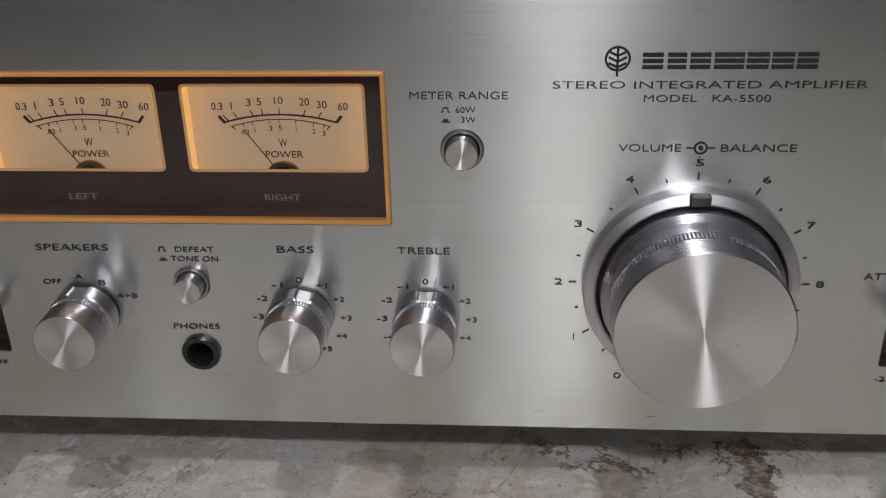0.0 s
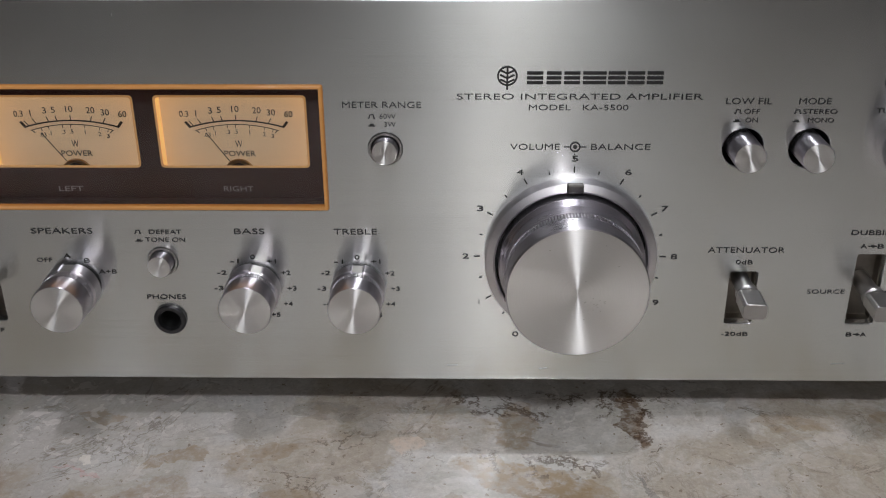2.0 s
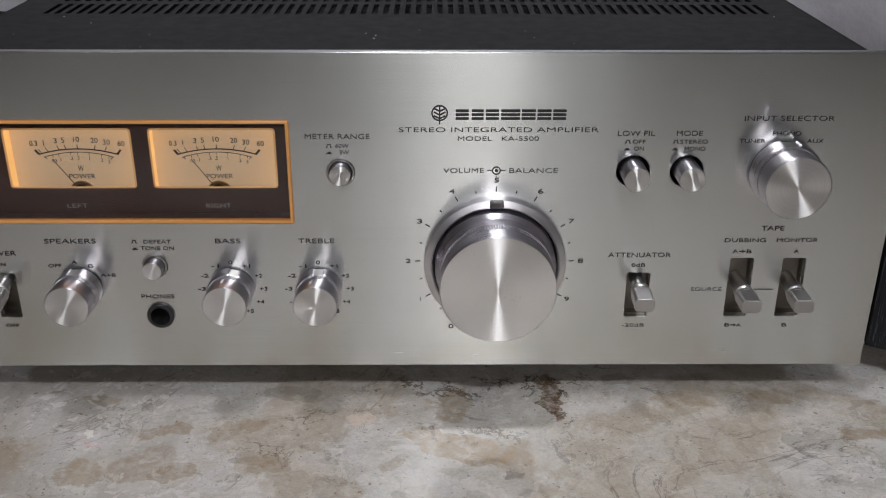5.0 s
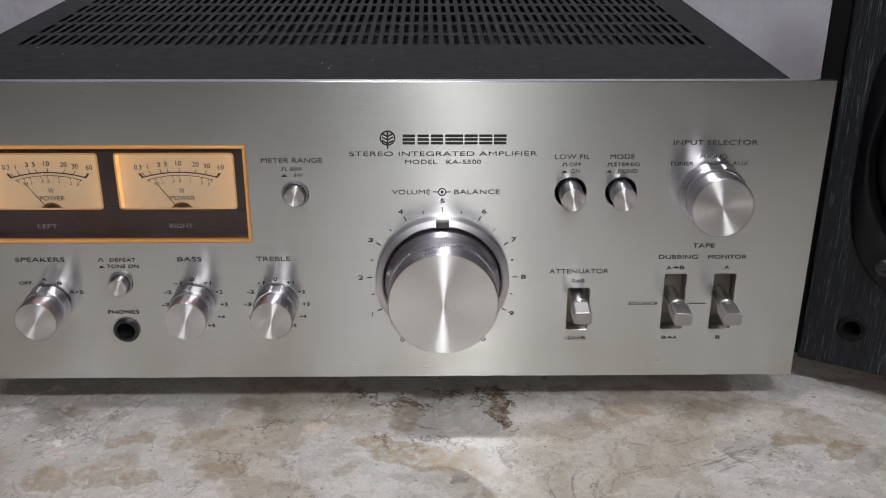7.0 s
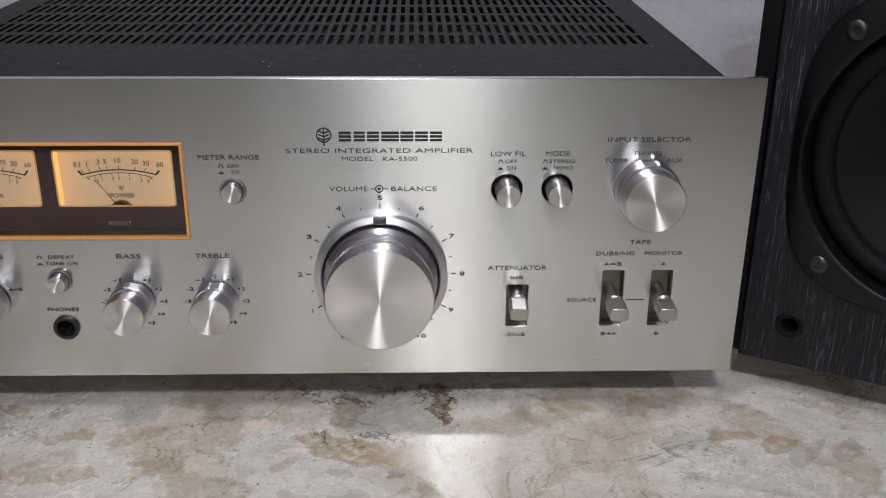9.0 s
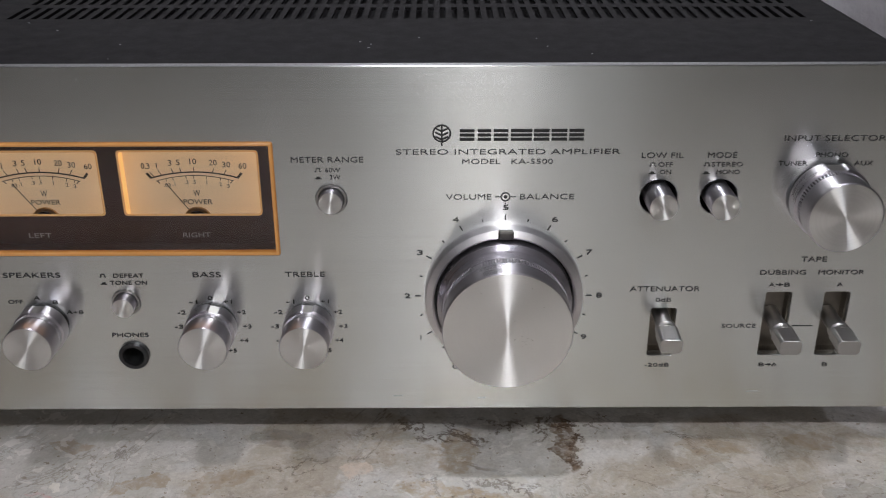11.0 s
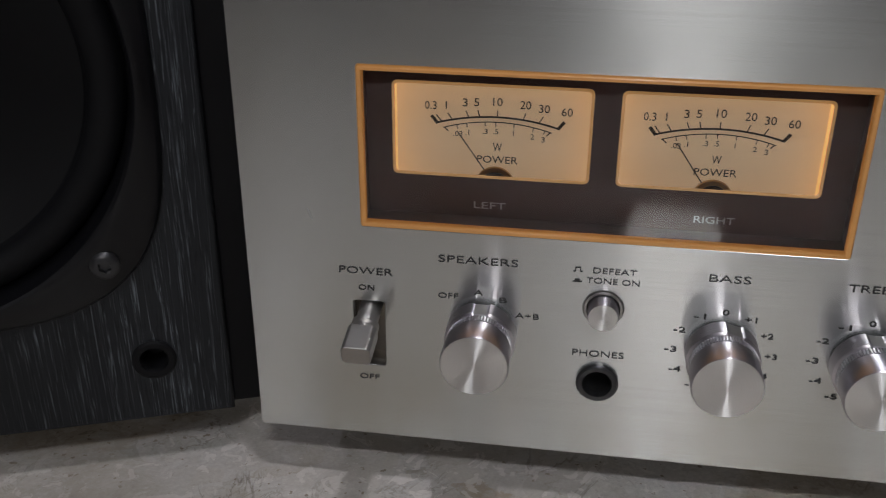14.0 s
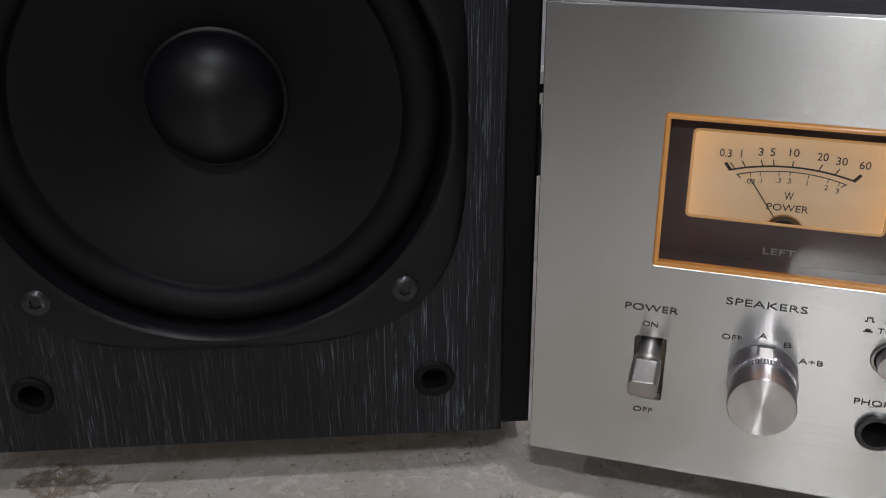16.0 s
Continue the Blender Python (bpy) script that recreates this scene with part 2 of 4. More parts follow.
    crease = maths(t, "MULTIPLY", ramp(t, seam.outputs["Distance"], [(0.0, 0.25), (0.05, 0.0)]), ramp(t, mid, [(0.42, 0.0), (0.58, 1.0)]))
    c = mixed(t, crease, c, (0.28, 0.23, 0.18))
    tea, rust, grey, cream = (0.30, 0.21, 0.115), (0.13, 0.075, 0.035), (0.20, 0.185, 0.17), (0.64, 0.53, 0.44)
    for x, y, rx, ry, lean, depth, colour in (
            # first two: darker stone at the left, with cast shade painted in
            (0.020, -0.035, 0.105, 0.085, 15, 0.40, (0.34, 0.31, 0.27)), (-0.16, -0.03, 0.12, 0.10, 0, 0.40, (0.36, 0.31, 0.25)), (0.015, -0.055, 0.05, 0.02, 20, 0.3, tea),
            (0.240, -0.004, 0.010, 0.017, 0, 0.62, tea), (0.240, -0.038, 0.026, 0.010, -28, 0.75, tea), (0.285, 0.000, 0.0045, 0.021, 8, 0.85, rust),
            (0.262, -0.056, 0.004, 0.003, 0, 0.7, grey), (0.287, -0.046, 0.0014, 0.006, 25, 0.7, grey), (0.394, -0.043, 0.002, 0.007, 30, 0.7, grey),
            (0.111, -0.029, 0.014, 0.005, 32, 0.6, tea), (0.080, -0.056, 0.012, 0.009, 0, 0.55, tea), (0.119, -0.058, 0.010, 0.006, 0, 0.55, tea),
            (0.071, -0.002, 0.010, 0.004, 0, 0.5, tea), (0.197, -0.018, 0.008, 0.0055, 0, 0.8, cream), (0.076, -0.028, 0.003, 0.003, 0, 0.8, (0.74, 0.70, 0.63)),
            (0.425, -0.030, 0.012, 0.006, 0, 0.6, tea), (0.393, 0.002, 0.012, 0.006, 0, 0.5, tea), (-0.155, -0.042, 0.016, 0.009, 10, 0.65, rust), (0.345, -0.005, 0.016, 0.006, 0, 0.4, tea), (0.16, 0.004, 0.014, 0.006, 0, 0.4, grey),
            (0.4455, -0.040, 0.011, 0.008, 20, 0.7, tea), (0.252, -0.040, 0.020, 0.007, -32, 0.6, tea), (0.213, -0.050, 0.005, 0.006, 0, 0.5, tea), (0.140, -0.028, 0.016, 0.006, 25, 0.5, tea), (0.105, -0.052, 0.015, 0.010, 10, 0.45, tea), (0.155, -0.055, 0.014, 0.008, 0, 0.45, tea),
            (0.076, -0.036, 0.011, 0.0012, -18, 0.4, (0.60, 0.28, 0.27))):
        off = nd(t, "ShaderNodeMapping", vector_type="TEXTURE")
        off.inputs["Location"].default_value = (x + 0.020, y + 0.020, 0)
        off.inputs["Rotation"].default_value = (0, 0, radians(lean))
        off.inputs["Scale"].default_value = (rx, ry, 1.0)
        t.links.new(geo, off.inputs["Vector"])
        d = nd(t, "ShaderNodeVectorMath", operation="LENGTH")
        t.links.new(off.outputs[0], d.inputs[0])
        blot = ramp(t, d.outputs["Value"], [(0.88, 1.0), (1.04, 0.0)])
        c = mixed(t, maths(t, "MULTIPLY", maths(t, "MULTIPLY", blot, depth), ramp(t, fine, [(0.36, 0.35), (0.56, 1.0)])), c, colour)
    # broken rusty cracks, each within its own patch, and small dark pits all over
    wander = maths(t, "ABSOLUTE", maths(t, "SUBTRACT", noise_tex(t, v, 40, 8, 0.70, 0.15), 0.5))
    for x, y, rx, ry, lean in ((0.250, 0.010, 0.065, 0.010, 0), (0.288, -0.006, 0.007, 0.024, 8), (0.245, -0.030, 0.032, 0.008, -10)):
        off = nd(t, "ShaderNodeMapping", vector_type="TEXTURE")
        off.inputs["Location"].default_value = (x + 0.020, y + 0.020, 0)
        off.inputs["Rotation"].default_value = (0, 0, radians(lean))
        off.inputs["Scale"].default_value = (rx, ry, 1.0)
        t.links.new(geo, off.inputs["Vector"])
        d = nd(t, "ShaderNodeVectorMath", operation="LENGTH")
        t.links.new(off.outputs[0], d.inputs[0])
        line = maths(t, "MULTIPLY", ramp(t, wander, [(0.010, 1.0), (0.028, 0.0)]), ramp(t, d.outputs["Value"], [(0.70, 0.75), (1.05, 0.0)]))
        c = mixed(t, line, c, (0.085, 0.052, 0.032))
    pits = maths(t, "MULTIPLY", ramp(t, noise_tex(t, v, 330, 3, 0.5), [(0.655, 0.0), (0.675, 0.8)]), ramp(t, noise_tex(t, v, 40, 2), [(0.40, 0.0), (0.55, 1.0)]))
    c = mixed(t, pits, c, (0.24, 0.19, 0.14))
    flecks = maths(t, "MULTIPLY", ramp(t, noise_tex(t, v, 120, 5, 0.6, 0.8), [(0.58, 0.0), (0.605, 0.6)]), ramp(t, big, [(0.35, 1.0), (0.55, 0.2)]))
    c = mixed(t, flecks, c, (0.76, 0.72, 0.68))
    c = mixed(t, 1.0, c, (1.06, 1.05, 1.03), "MULTIPLY")
    t.links.new(c, b.inputs["Base Color"])
    t.links.new(ramp(t, mid, [(0.3, 0.025), (0.7, 0.05)]), b.inputs["Roughness"])
    b.inputs["IOR"].default_value = 1.5
    b.inputs["Specular IOR Level"].default_value = 0.5
    bump(t, b, maths(t, "SUBTRACT", fine, vein), 0.008, 0.0001)
    return m


def black_ash():
    m, t, b = material("black_ash_veneer")
    streak = noise_tex(t, coords(t, (560, 560, 11)), 1.0, 3, 0.55, 0.5)
    line = ramp(t, maths(t, "ABSOLUTE", maths(t, "SUBTRACT", streak, 0.5)), [(0.006, 1.0), (0.017, 0.0)])
    broken = noise_tex(t, coords(t, (700, 700, 70)), 1.0, 3, 0.6)
    pore = noise_tex(t, coords(t, (1300, 1300, 120)), 1.0, 2, 0.5)
    zone = noise_tex(t, coords(t, (22, 22, 3)), 1.0, 3, 0.5)
    mask = maths(t, "MULTIPLY", line, ramp(t, broken, [(0.40, 0.1), (0.58, 1.0)]))
    mask = maths(t, "MULTIPLY", mask, ramp(t, zone, [(0.40, 0.14), (0.64, 1.0)]))
    c = mixed(t, ramp(t, zone, [(0.35, 0.0), (0.65, 1.0)]), (0.0055, 0.006, 0.0075), (0.0125, 0.0137, 0.0165))
    c = mixed(t, ramp(t, pore, [(0.56, 0.0), (0.62, 0.9)]), c, (0.005, 0.0055, 0.007))
    c = mixed(t, mask, c, (0.145, 0.162, 0.18))
    t.links.new(c, b.inputs["Base Color"])
    b.inputs["Roughness"].default_value = 0.5
    b.inputs["Specular IOR Level"].default_value = 0.3
    bump(t, b, maths(t, "ADD", streak, pore), 0.6, 0.00025)
    return m


MARBLE, ASH = marble(), black_ash()
GLASS, gt, gb = material("smoked_acrylic")
gb.inputs["Base Color"].default_value = (0.97, 0.94, 0.92, 1)
gb.inputs["Transmission Weight"].default_value = 1.0
gb.inputs["Roughness"].default_value = 0.015
gb.inputs["IOR"].default_value = 1.49


# ---- builders ----
def mesh_of(bm, name, smooth=False):
    me = bpy.data.meshes.new(name)
    bm.normal_update()
    bm.to_mesh(me)
    bm.free()
    if smooth:
        for p in me.polygons:
            p.use_smooth = True
        me.set_sharp_from_angle(angle=radians(35))
    return me


def part(name, data, mat, parent, label="", smooth=False):
    """One mesh under a thing or a part. data: a bmesh or a mesh."""
    me = mesh_of(data, name, smooth) if isinstance(data, bmesh.types.BMesh) else data
    if not me.materials:
        me.materials.append(mat)
    ob = new(name, me)
    ob.parent = parent
    return tagged(ob, label)


def thing(name, label, category, at=None, group="", kind=""):
    ob = new(name)
    ob.empty_display_size = 0.05
    if at is not None:
        ob.matrix_world = at
    return tagged(ob, label, category, group, kind)


def box(x0, x1, y0, y1, z0, z1, bevel=0.0, segments=2):
    bm = bmesh.new()
    bmesh.ops.create_cube(bm, size=1.0)
    for v in bm.verts:
        v.co = Vector(((x0 + x1) / 2 + v.co.x * (x1 - x0), (y0 + y1) / 2 + v.co.y * (y1 - y0), (z0 + z1) / 2 + v.co.z * (z1 - z0)))
    if bevel:
        bmesh.ops.bevel(bm, geom=bm.edges[:], offset=bevel, segments=segments, affect="EDGES", profile=0.5)
    return bm


def lathe(profile, segments=64, wave=None, closed=True):
    """Turned about y: profile of (radius, y). wave(k, i, r) may change the radius of ring i at segment k."""
    bm = bmesh.new()
    rings = []
    for i, (r, y) in enumerate(profile):
        if r < 1e-7:
            rings.append([bm.verts.new((0, y, 0))])
            continue
        ring = []
        for k in range(segments):
            a = 2 * math.pi * k / segments
            q = wave(a, i, r) if wave else r
            ring.append(bm.verts.new((q * math.sin(a), y, q * math.cos(a))))
        rings.append(ring)
    for a, b in zip(rings, rings[1:]):
        for k in range(segments):
            n = (k + 1) % segments
            if len(a) == 1 and len(b) == 1:
                continue
            if len(a) == 1:
                bm.faces.new((a[0], b[k], b[n]))
            elif len(b) == 1:
                bm.faces.new((a[k], b[0], a[n]))
            else:
                bm.faces.new((a[k], b[k], b[n], a[n]))
    bmesh.ops.recalc_face_normals(bm, faces=bm.faces[:])
    return bm


def shape(loops, thick, y, bevel=0.0, name="plate"):
    """A flat plate in the x-z plane, cut out by closed loops of (x, z); its front lies at y."""
    cu = bpy.data.curves.new(name, "CURVE")
    cu.dimensions, cu.fill_mode = "2D", "BOTH"
    cu.extrude = thick / 2 - bevel
    cu.bevel_depth, cu.bevel_resolution, cu.offset = bevel, 1, -bevel
    for loop in loops:
        s = cu.splines.new("POLY")
        s.points.add(len(loop) - 1)
        for p, (x, z) in zip(s.points, loop):
            p.co = (x, z, 0, 1)
        s.use_cyclic_u = True
    return from_curve(cu, y + thick / 2)


def from_curve(cu, y):
    ob = new("outline", cu)
    me = bpy.data.meshes.new_from_object(ob.evaluated_get(bpy.context.evaluated_depsgraph_get()))
    bpy.data.objects.remove(ob)
    bpy.data.curves.remove(cu)
    me.transform(Matrix.Translation((0, y, 0)) @ Matrix.Rotation(math.pi / 2, 4, "X"))
    bm = bmesh.new()
    bm.from_mesh(me)
    bmesh.ops.remove_doubles(bm, verts=bm.verts[:], dist=0.000002)
    bm.to_mesh(me)
    bm.free()
    return me


def rect(x0, x1, z0, z1, r=0.0, n=5):
    if not r:
        return [(x0, z0), (x1, z0), (x1, z1), (x0, z1)]
    out = []
    for cx, cz, a0 in ((x1 - r, z0 + r, -90), (x1 - r, z1 - r, 0), (x0 + r, z1 - r, 90), (x0 + r, z0 + r, 180)):
        out += [(cx + r * math.cos(radians(a0 + 90 * k / n)), cz + r * math.sin(radians(a0 + 90 * k / n))) for k in range(n + 1)]
    return out


def circle(cx, cz, r, n=40):
    return [(cx + r * math.cos(2 * math.pi * k / n), cz + r * math.sin(2 * math.pi * k / n)) for k in range(n)]


def lettering(words, x0, x1, z, high, parent, mat, y=-0.00022, name="lettering", weight=0.0, tilt=0.0):
    """Printed words that fill x0..x1, centred on height z, with capitals of that height."""
    cu = bpy.data.curves.new(name, "FONT")
    cu.body, cu.size, cu.extrude, cu.offset = words, 1.0, 0.01, weight
    cu.resolution_u = 3
    me = from_curve(cu, 0)
    co = np.zeros(len(me.vertices) * 3)
    me.vertices.foreach_get("co", co)
    co = co.reshape(-1, 3)
    lo, hi = co.min(0), co.max(0)
    sx, sz = (x1 - x0) / (hi[0] - lo[0]), high / 0.70
    if words == "1":
        sx = sz
    if not any(c.isalnum() for c in words):
        sz = high / max(hi[2] - lo[2], 1e-4)
    mid = (lo[2] + hi[2]) / 2
    me.transform(Matrix.Translation(((x0 + x1) / 2, y, z)) @ Matrix.Rotation(radians(tilt), 4, "Y") @ Matrix.Diagonal((sx, 0.006, sz, 1)) @ Matrix.Translation((-(lo[0] + hi[0]) / 2, 0, -mid)))
    return part(name, me, mat, parent)


def bar(x0, z0, x1, z1, wide, parent, mat=INK, y=-0.00022, name="printed_line"):
    """A printed stroke from one point to another."""
    d = Vector((x1 - x0, z1 - z0)).normalized() * (wide / 2)
    loop = [(x0 - d.y, z0 + d.x), (x0 + d.y, z0 - d.x), (x1 + d.y, z1 - d.x), (x1 - d.y, z1 + d.x)]
    return part(name, shape([loop], 0.0001, y - 0.00005), mat, parent)


# ---- the room ----
def slab(name, label, category, b, mat):
    return tagged(part(name, b, mat, None), label, category, kind="structure")


WOODDARK = plain("dark_wood", (0.07, 0.05, 0.038), 0.5, 0.0, 60, 0.2)
DIMPAINT = plain("muted_wall_paint", (0.30, 0.29, 0.28), 0.8, 0.0, 45, 0.06)
slab("counter", "polished beige and brown breccia marble counter top", "counter", box(-1.3, 2.0, -0.420, 0.46, -0.03, 0.0, 0.003), MARBLE)
slab("wall_back", "white rough-plastered wall behind the amplifier", "wall", box(-1.5, 2.2, 0.462, 0.56, -0.9, 1.8), WALLPAINT)
slab("wall_left", "plain muted grey wall", "wall", box(-1.6, -1.502, -2.4, 0.56, -0.9, 1.8), DIMPAINT)
slab("wall_right", "plain muted grey wall", "wall", box(2.202, 2.3, -2.4, 0.56, -0.9, 1.8), DIMPAINT)
slab("wall_front", "plain muted grey wall", "wall", box(-1.5, 2.2, -2.4, -2.302, -0.9, 1.8), DIMPAINT)
slab("ceiling", "plain pale ceiling", "ceiling", box(-1.5, 2.2, -2.3, 0.46, 1.802, 1.9), WALLPAINT)
FLOORMAT = plain("dark_floor", (0.07, 0.062, 0.055), 0.5, 0.0, 60, 0.15)
slab("floor", "plain dark floor below the counter", "floor", box(-1.5, 2.2, -2.3, 0.46, -1.0, -0.9), FLOORMAT)
slab("counter_base", "plain dark wooden base under the counter", "counter base", box(-1.3, 2.0, -0.39, 0.46, -0.898, -0.032), WOODDARK)
for name, label, turn in (("ceiling_lamp", "round white lamp fixed to the ceiling", 90), ("overhead_lamp", "small round white ceiling lamp above the amplifier", 90), ("wall_lamp", "round white lamp fixed to the opposite wall", 180), ("corner_lamp", "round white lamp high on the opposite wall", 180)):
    place, across = LAMPS[name][0], LAMPS[name][3]
    lamp = thing(name, label, "lamp", pose(*place))
    housing = part("housing", lathe([(0.0, 0.025), (across / 2 + 0.02, 0.025), (across / 2 + 0.02, 0.055), (across / 2, 0.062 if turn == 90 else 0.081), (0.0, 0.062 if turn == 90 else 0.081)], 48), PLUGMAT, lamp)
    housing.matrix_local = pose(0, 0, 0, turn)

# ---- the amplifier ----
amp = thing("amplifier", "silver brushed-aluminium stereo amplifier with lit amber meters on marble", "amplifier")
Z0, Z1, W = 0.018, 0.1665, 0.430
WIN = (0.0351, 0.1680, 0.0906, 0.1374)
SLOTS = {"power": (0.0318, 0.0412, 0.044, 0.066), "attenuator": (0.3165, 0.3268, 0.044, 0.066), "dubbing": (0.3624, 0.3728, 0.044, 0.0733), "monitor": (0.3860, 0.3963, 0.044, 0.0733)}
BUTTONS = {"range": (0.1893, 0.1143, 0.0060), "tone": (0.1046, 0.0697, 0.0056), "filter": (0.3150, 0.1147, 0.0072), "mode": (0.3382, 0.1147, 0.0072)}
JACK = (0.1046, 0.0450)
loops = [rect(0, W, Z0, Z1, 0.0006, 2), rect(*WIN, 0.0006, 2)]
loops += [rect(*s, 0.0008, 3) for s in SLOTS.values()]
loops += [circle(x, z, r) for x, z, r in BUTTONS.values()] + [circle(*JACK, 0.0052)]
face = part("faceplate", shape(loops, 0.004, 0.0, 0.00035), FACE, amp, "champagne-silver brushed aluminium front plate")


def chassis():
    x0, x1, z0, z1, y0, y1 = 0.0125, 0.4195, 0.022, 0.1605, 0.0042, 0.315
    t = 0.0012
    for name, b in (("side_panel", box(x0, x0 + t, y0, y1, z0, z1)), ("side_panel", box(x1 - t, x1, y0, y1, z0, z1)), ("rear_panel", box(x0 + t, x1 - t, y1 - t, y1, z0, z1 - t)), ("bottom_panel", box(x0 + t, x1 - t, y0, y1 - t, z0, z0 + t))):
        part(name, b, COVER, amp)
    part("inner_chassis", box(x0 + 0.006, x1 - 0.006, 0.03, y1 - 0.006, z0 + 0.004, z1 - 0.022), INSIDE, amp)
    # top cover: a sheet with six rows of ventilation slots
    xs, ys = [x0 + t + 0.0002], [y0]
    n, pitch, wide = 67, 0.00552, 0.0027
    left = (x0 + x1) / 2 - (n - 1) * pitch / 2
    for k in range(n):
        xs += [left + k * pitch - wide / 2, left + k * pitch + wide / 2]
    xs.append(x1 - t - 0.0002)
    for k in range(6):
        y = 0.1045 + k * 0.0316
        ys += [y, y + 0.0240]
    ys.append(y1)
    bm = bmesh.new()
    for z in (z1, z1 - t):
        grid = [[bm.verts.new((x, y, z)) for x in xs] for y in ys]
        for j in range(len(ys) - 1):
            for i in range(len(xs) - 1):
                if not (i % 2 and j % 2):
                    q = [grid[j][i], grid[j][i + 1], grid[j + 1][i + 1], grid[j + 1][i]]
                    bm.faces.new(q if z == z1 else q[::-1])
    bm.verts.ensure_lookup_table()
    m = len(xs) * len(ys)
    for j in range(1, len(ys) - 1, 2):
        for i in range(1, len(xs) - 1, 2):
            c = [j * len(xs) + i, j * len(xs) + i + 1, (j + 1) * len(xs) + i + 1, (j + 1) * len(xs) + i]
            for a, b in zip(c, c[1:] + c[:1]):
                bm.faces.new((bm.verts[a], bm.verts[b], bm.verts[m + b], bm.verts[m + a]))
    part("top_cover", bm, COVER, amp, "black enamelled top cover with rows of vent slots")
    for x in (0.05, 0.38):
        for y in (0.045, 0.27):
            foot = part("foot", lathe([(0, 0.0), (0.014, 0.0), (0.015, 0.002), (0.013, 0.0218), (0, 0.0218)], 28), RUBBER, amp, smooth=True)
            foot.matrix_local = pose(x, y, 0, 90)


chassis()
FLUFF = plain("pale_dust", (0.62, 0.62, 0.64), 0.9, 0.0, 900, 0.1)
rng = random.Random(11)
for k in range(14):
    x, y, n = rng.uniform(0.03, 0.40), rng.uniform(0.012, 0.098), rng.uniform(0.0003, 0.0009)
    part("dust_fleck", box(x, x + n, y, y + 0.0003, 0.16051, 0.1607), FLUFF, amp)


# meters: an edge-lit acrylic window over a brown panel with two openings
def meters():
    x0, x1, z0, z1 = WIN
    w = 0.0013
    bezel = part("window_bezel", shape([rect(x0 + 0.0002, x1 - 0.0002, z0 + 0.0002, z1 - 0.0002, 0.0004, 2), rect(x0 + w, x1 - w, z0 + w, z1 - w)], 0.0042, -0.0010, 0.0003), BEZEL, amp, "amber edge-lit acrylic border")
    pane = part("window_pane", box(x0 + w, x1 - w, 0.0002, 0.0018, z0 + w, z1 - w), GLASS, amp, "clear acrylic meter window")
    yp = 0.0118
    opens = {"left": (0.0428, 0.0975), "right": (0.1058, 0.1600)}
    mz0, mz1 = 0.1032, 0.1299
    for a, b, c, d in ((x0 - 0.0015, x0, z0 - 0.0015, z1 + 0.0015), (x1, x1 + 0.0015, z0 - 0.0015, z1 + 0.0015), (x0, x1, z0 - 0.0015, z0), (x0, x1, z1, z1 + 0.0015)):
        part("recess_wall", box(a, b, 0.0042, yp, c, d), PANEL, amp)
    panel = part("meter_panel", shape([rect(x0 - 0.002, x1 + 0.002, z0 - 0.002, z1 + 0.002)] + [rect(a, b, mz0, mz1, 0.0012, 3) for a, b in opens.values()], 0.0008, yp), PANEL, amp, "dark brown panel with two meter openings")
    for (a, b), word, lx in ((opens["left"], "LEFT", (0.0658, 0.0750)), (opens["right"], "RIGHT", (0.1277, 0.1388))):
        lettering(word, *lx, 0.0944, 0.0021, panel, PALE_INK, yp - 0.0003)
        part("opening_rim", shape([rect(a - 0.0005, b + 0.0005, mz0 - 0.0005, mz1 + 0.0005, 0.0016, 3), rect(a + 0.0003, b - 0.0003, mz0 + 0.0003, mz1 - 0.0003, 0.0011, 3)], 0.0007, yp - 0.0004, 0.0002), RIM, panel, "thin amber-lit rim of the meter opening")
        yd = yp + 0.0085
        meter = part("power_meter", shape([rect(a - 0.003, b + 0.003, mz0 - 0.012, mz1 + 0.003)], 0.0006, yd), DIAL, amp, "cream backlit power meter dial")
        case = bmesh.new()
        for q in (box(a - 0.0032, a - 0.0008, yp + 0.001, yd, mz0 - 0.012, mz1 + 0.003), box(b + 0.0008, b + 0.0032, yp + 0.001, yd, mz0 - 0.012, mz1 + 0.003), box(a - 0.0008, b + 0.0008, yp + 0.001, yd, mz1 + 0.0008, mz1 + 0.003), box(a - 0.0008, b + 0.0008, yp + 0.001, yd, mz0 - 0.012, mz0 - 0.0105)):
            tmp = mesh_of(q, "wall")
            case.from_mesh(tmp)
            bpy.data.meshes.remove(tmp)
        part("meter_case", case, GLOW, meter, "inner wall glowing amber in place of the meter lamps")
        cx, ym = (a + b) / 2 + (0.0009 if a < 0.1 else -0.0002), yd - 0.00012

        def arc(half, sag, top, wide, name):
            big = (half * half + sag * sag) / (2 * sag)
            cz = top - big
            end = math.asin(half / big)
            angles = [-end + 2 * end * k / 28 for k in range(29)]
            outer = [(cx + (big + wide / 2) * math.sin(q), cz + (big + wide / 2) * math.cos(q)) for q in angles]
            inner = [(cx + (big - wide / 2) * math.sin(q), cz + (big - wide / 2) * math.cos(q)) for q in reversed(angles)]
            part(name, shape([outer + inner], 0.0001, ym - 0.00005), INK, meter)
            return lambda x: cz + math.sqrt(big * big - (x - cx) ** 2)

        up = arc(0.0176, 0.0026, 0.1181, 0.00055, "scale_arc")
        low = arc(0.0156, 0.0024, 0.1166, 0.00028, "scale_arc")
        for s in (-1, 1):
            bar(cx + s * 0.0172, up(cx + s * 0.0172) - 0.0002, cx + s * 0.0190, up(cx + s * 0.0174) + 0.0021, 0.00095, meter, INK, ym, "scale_end")
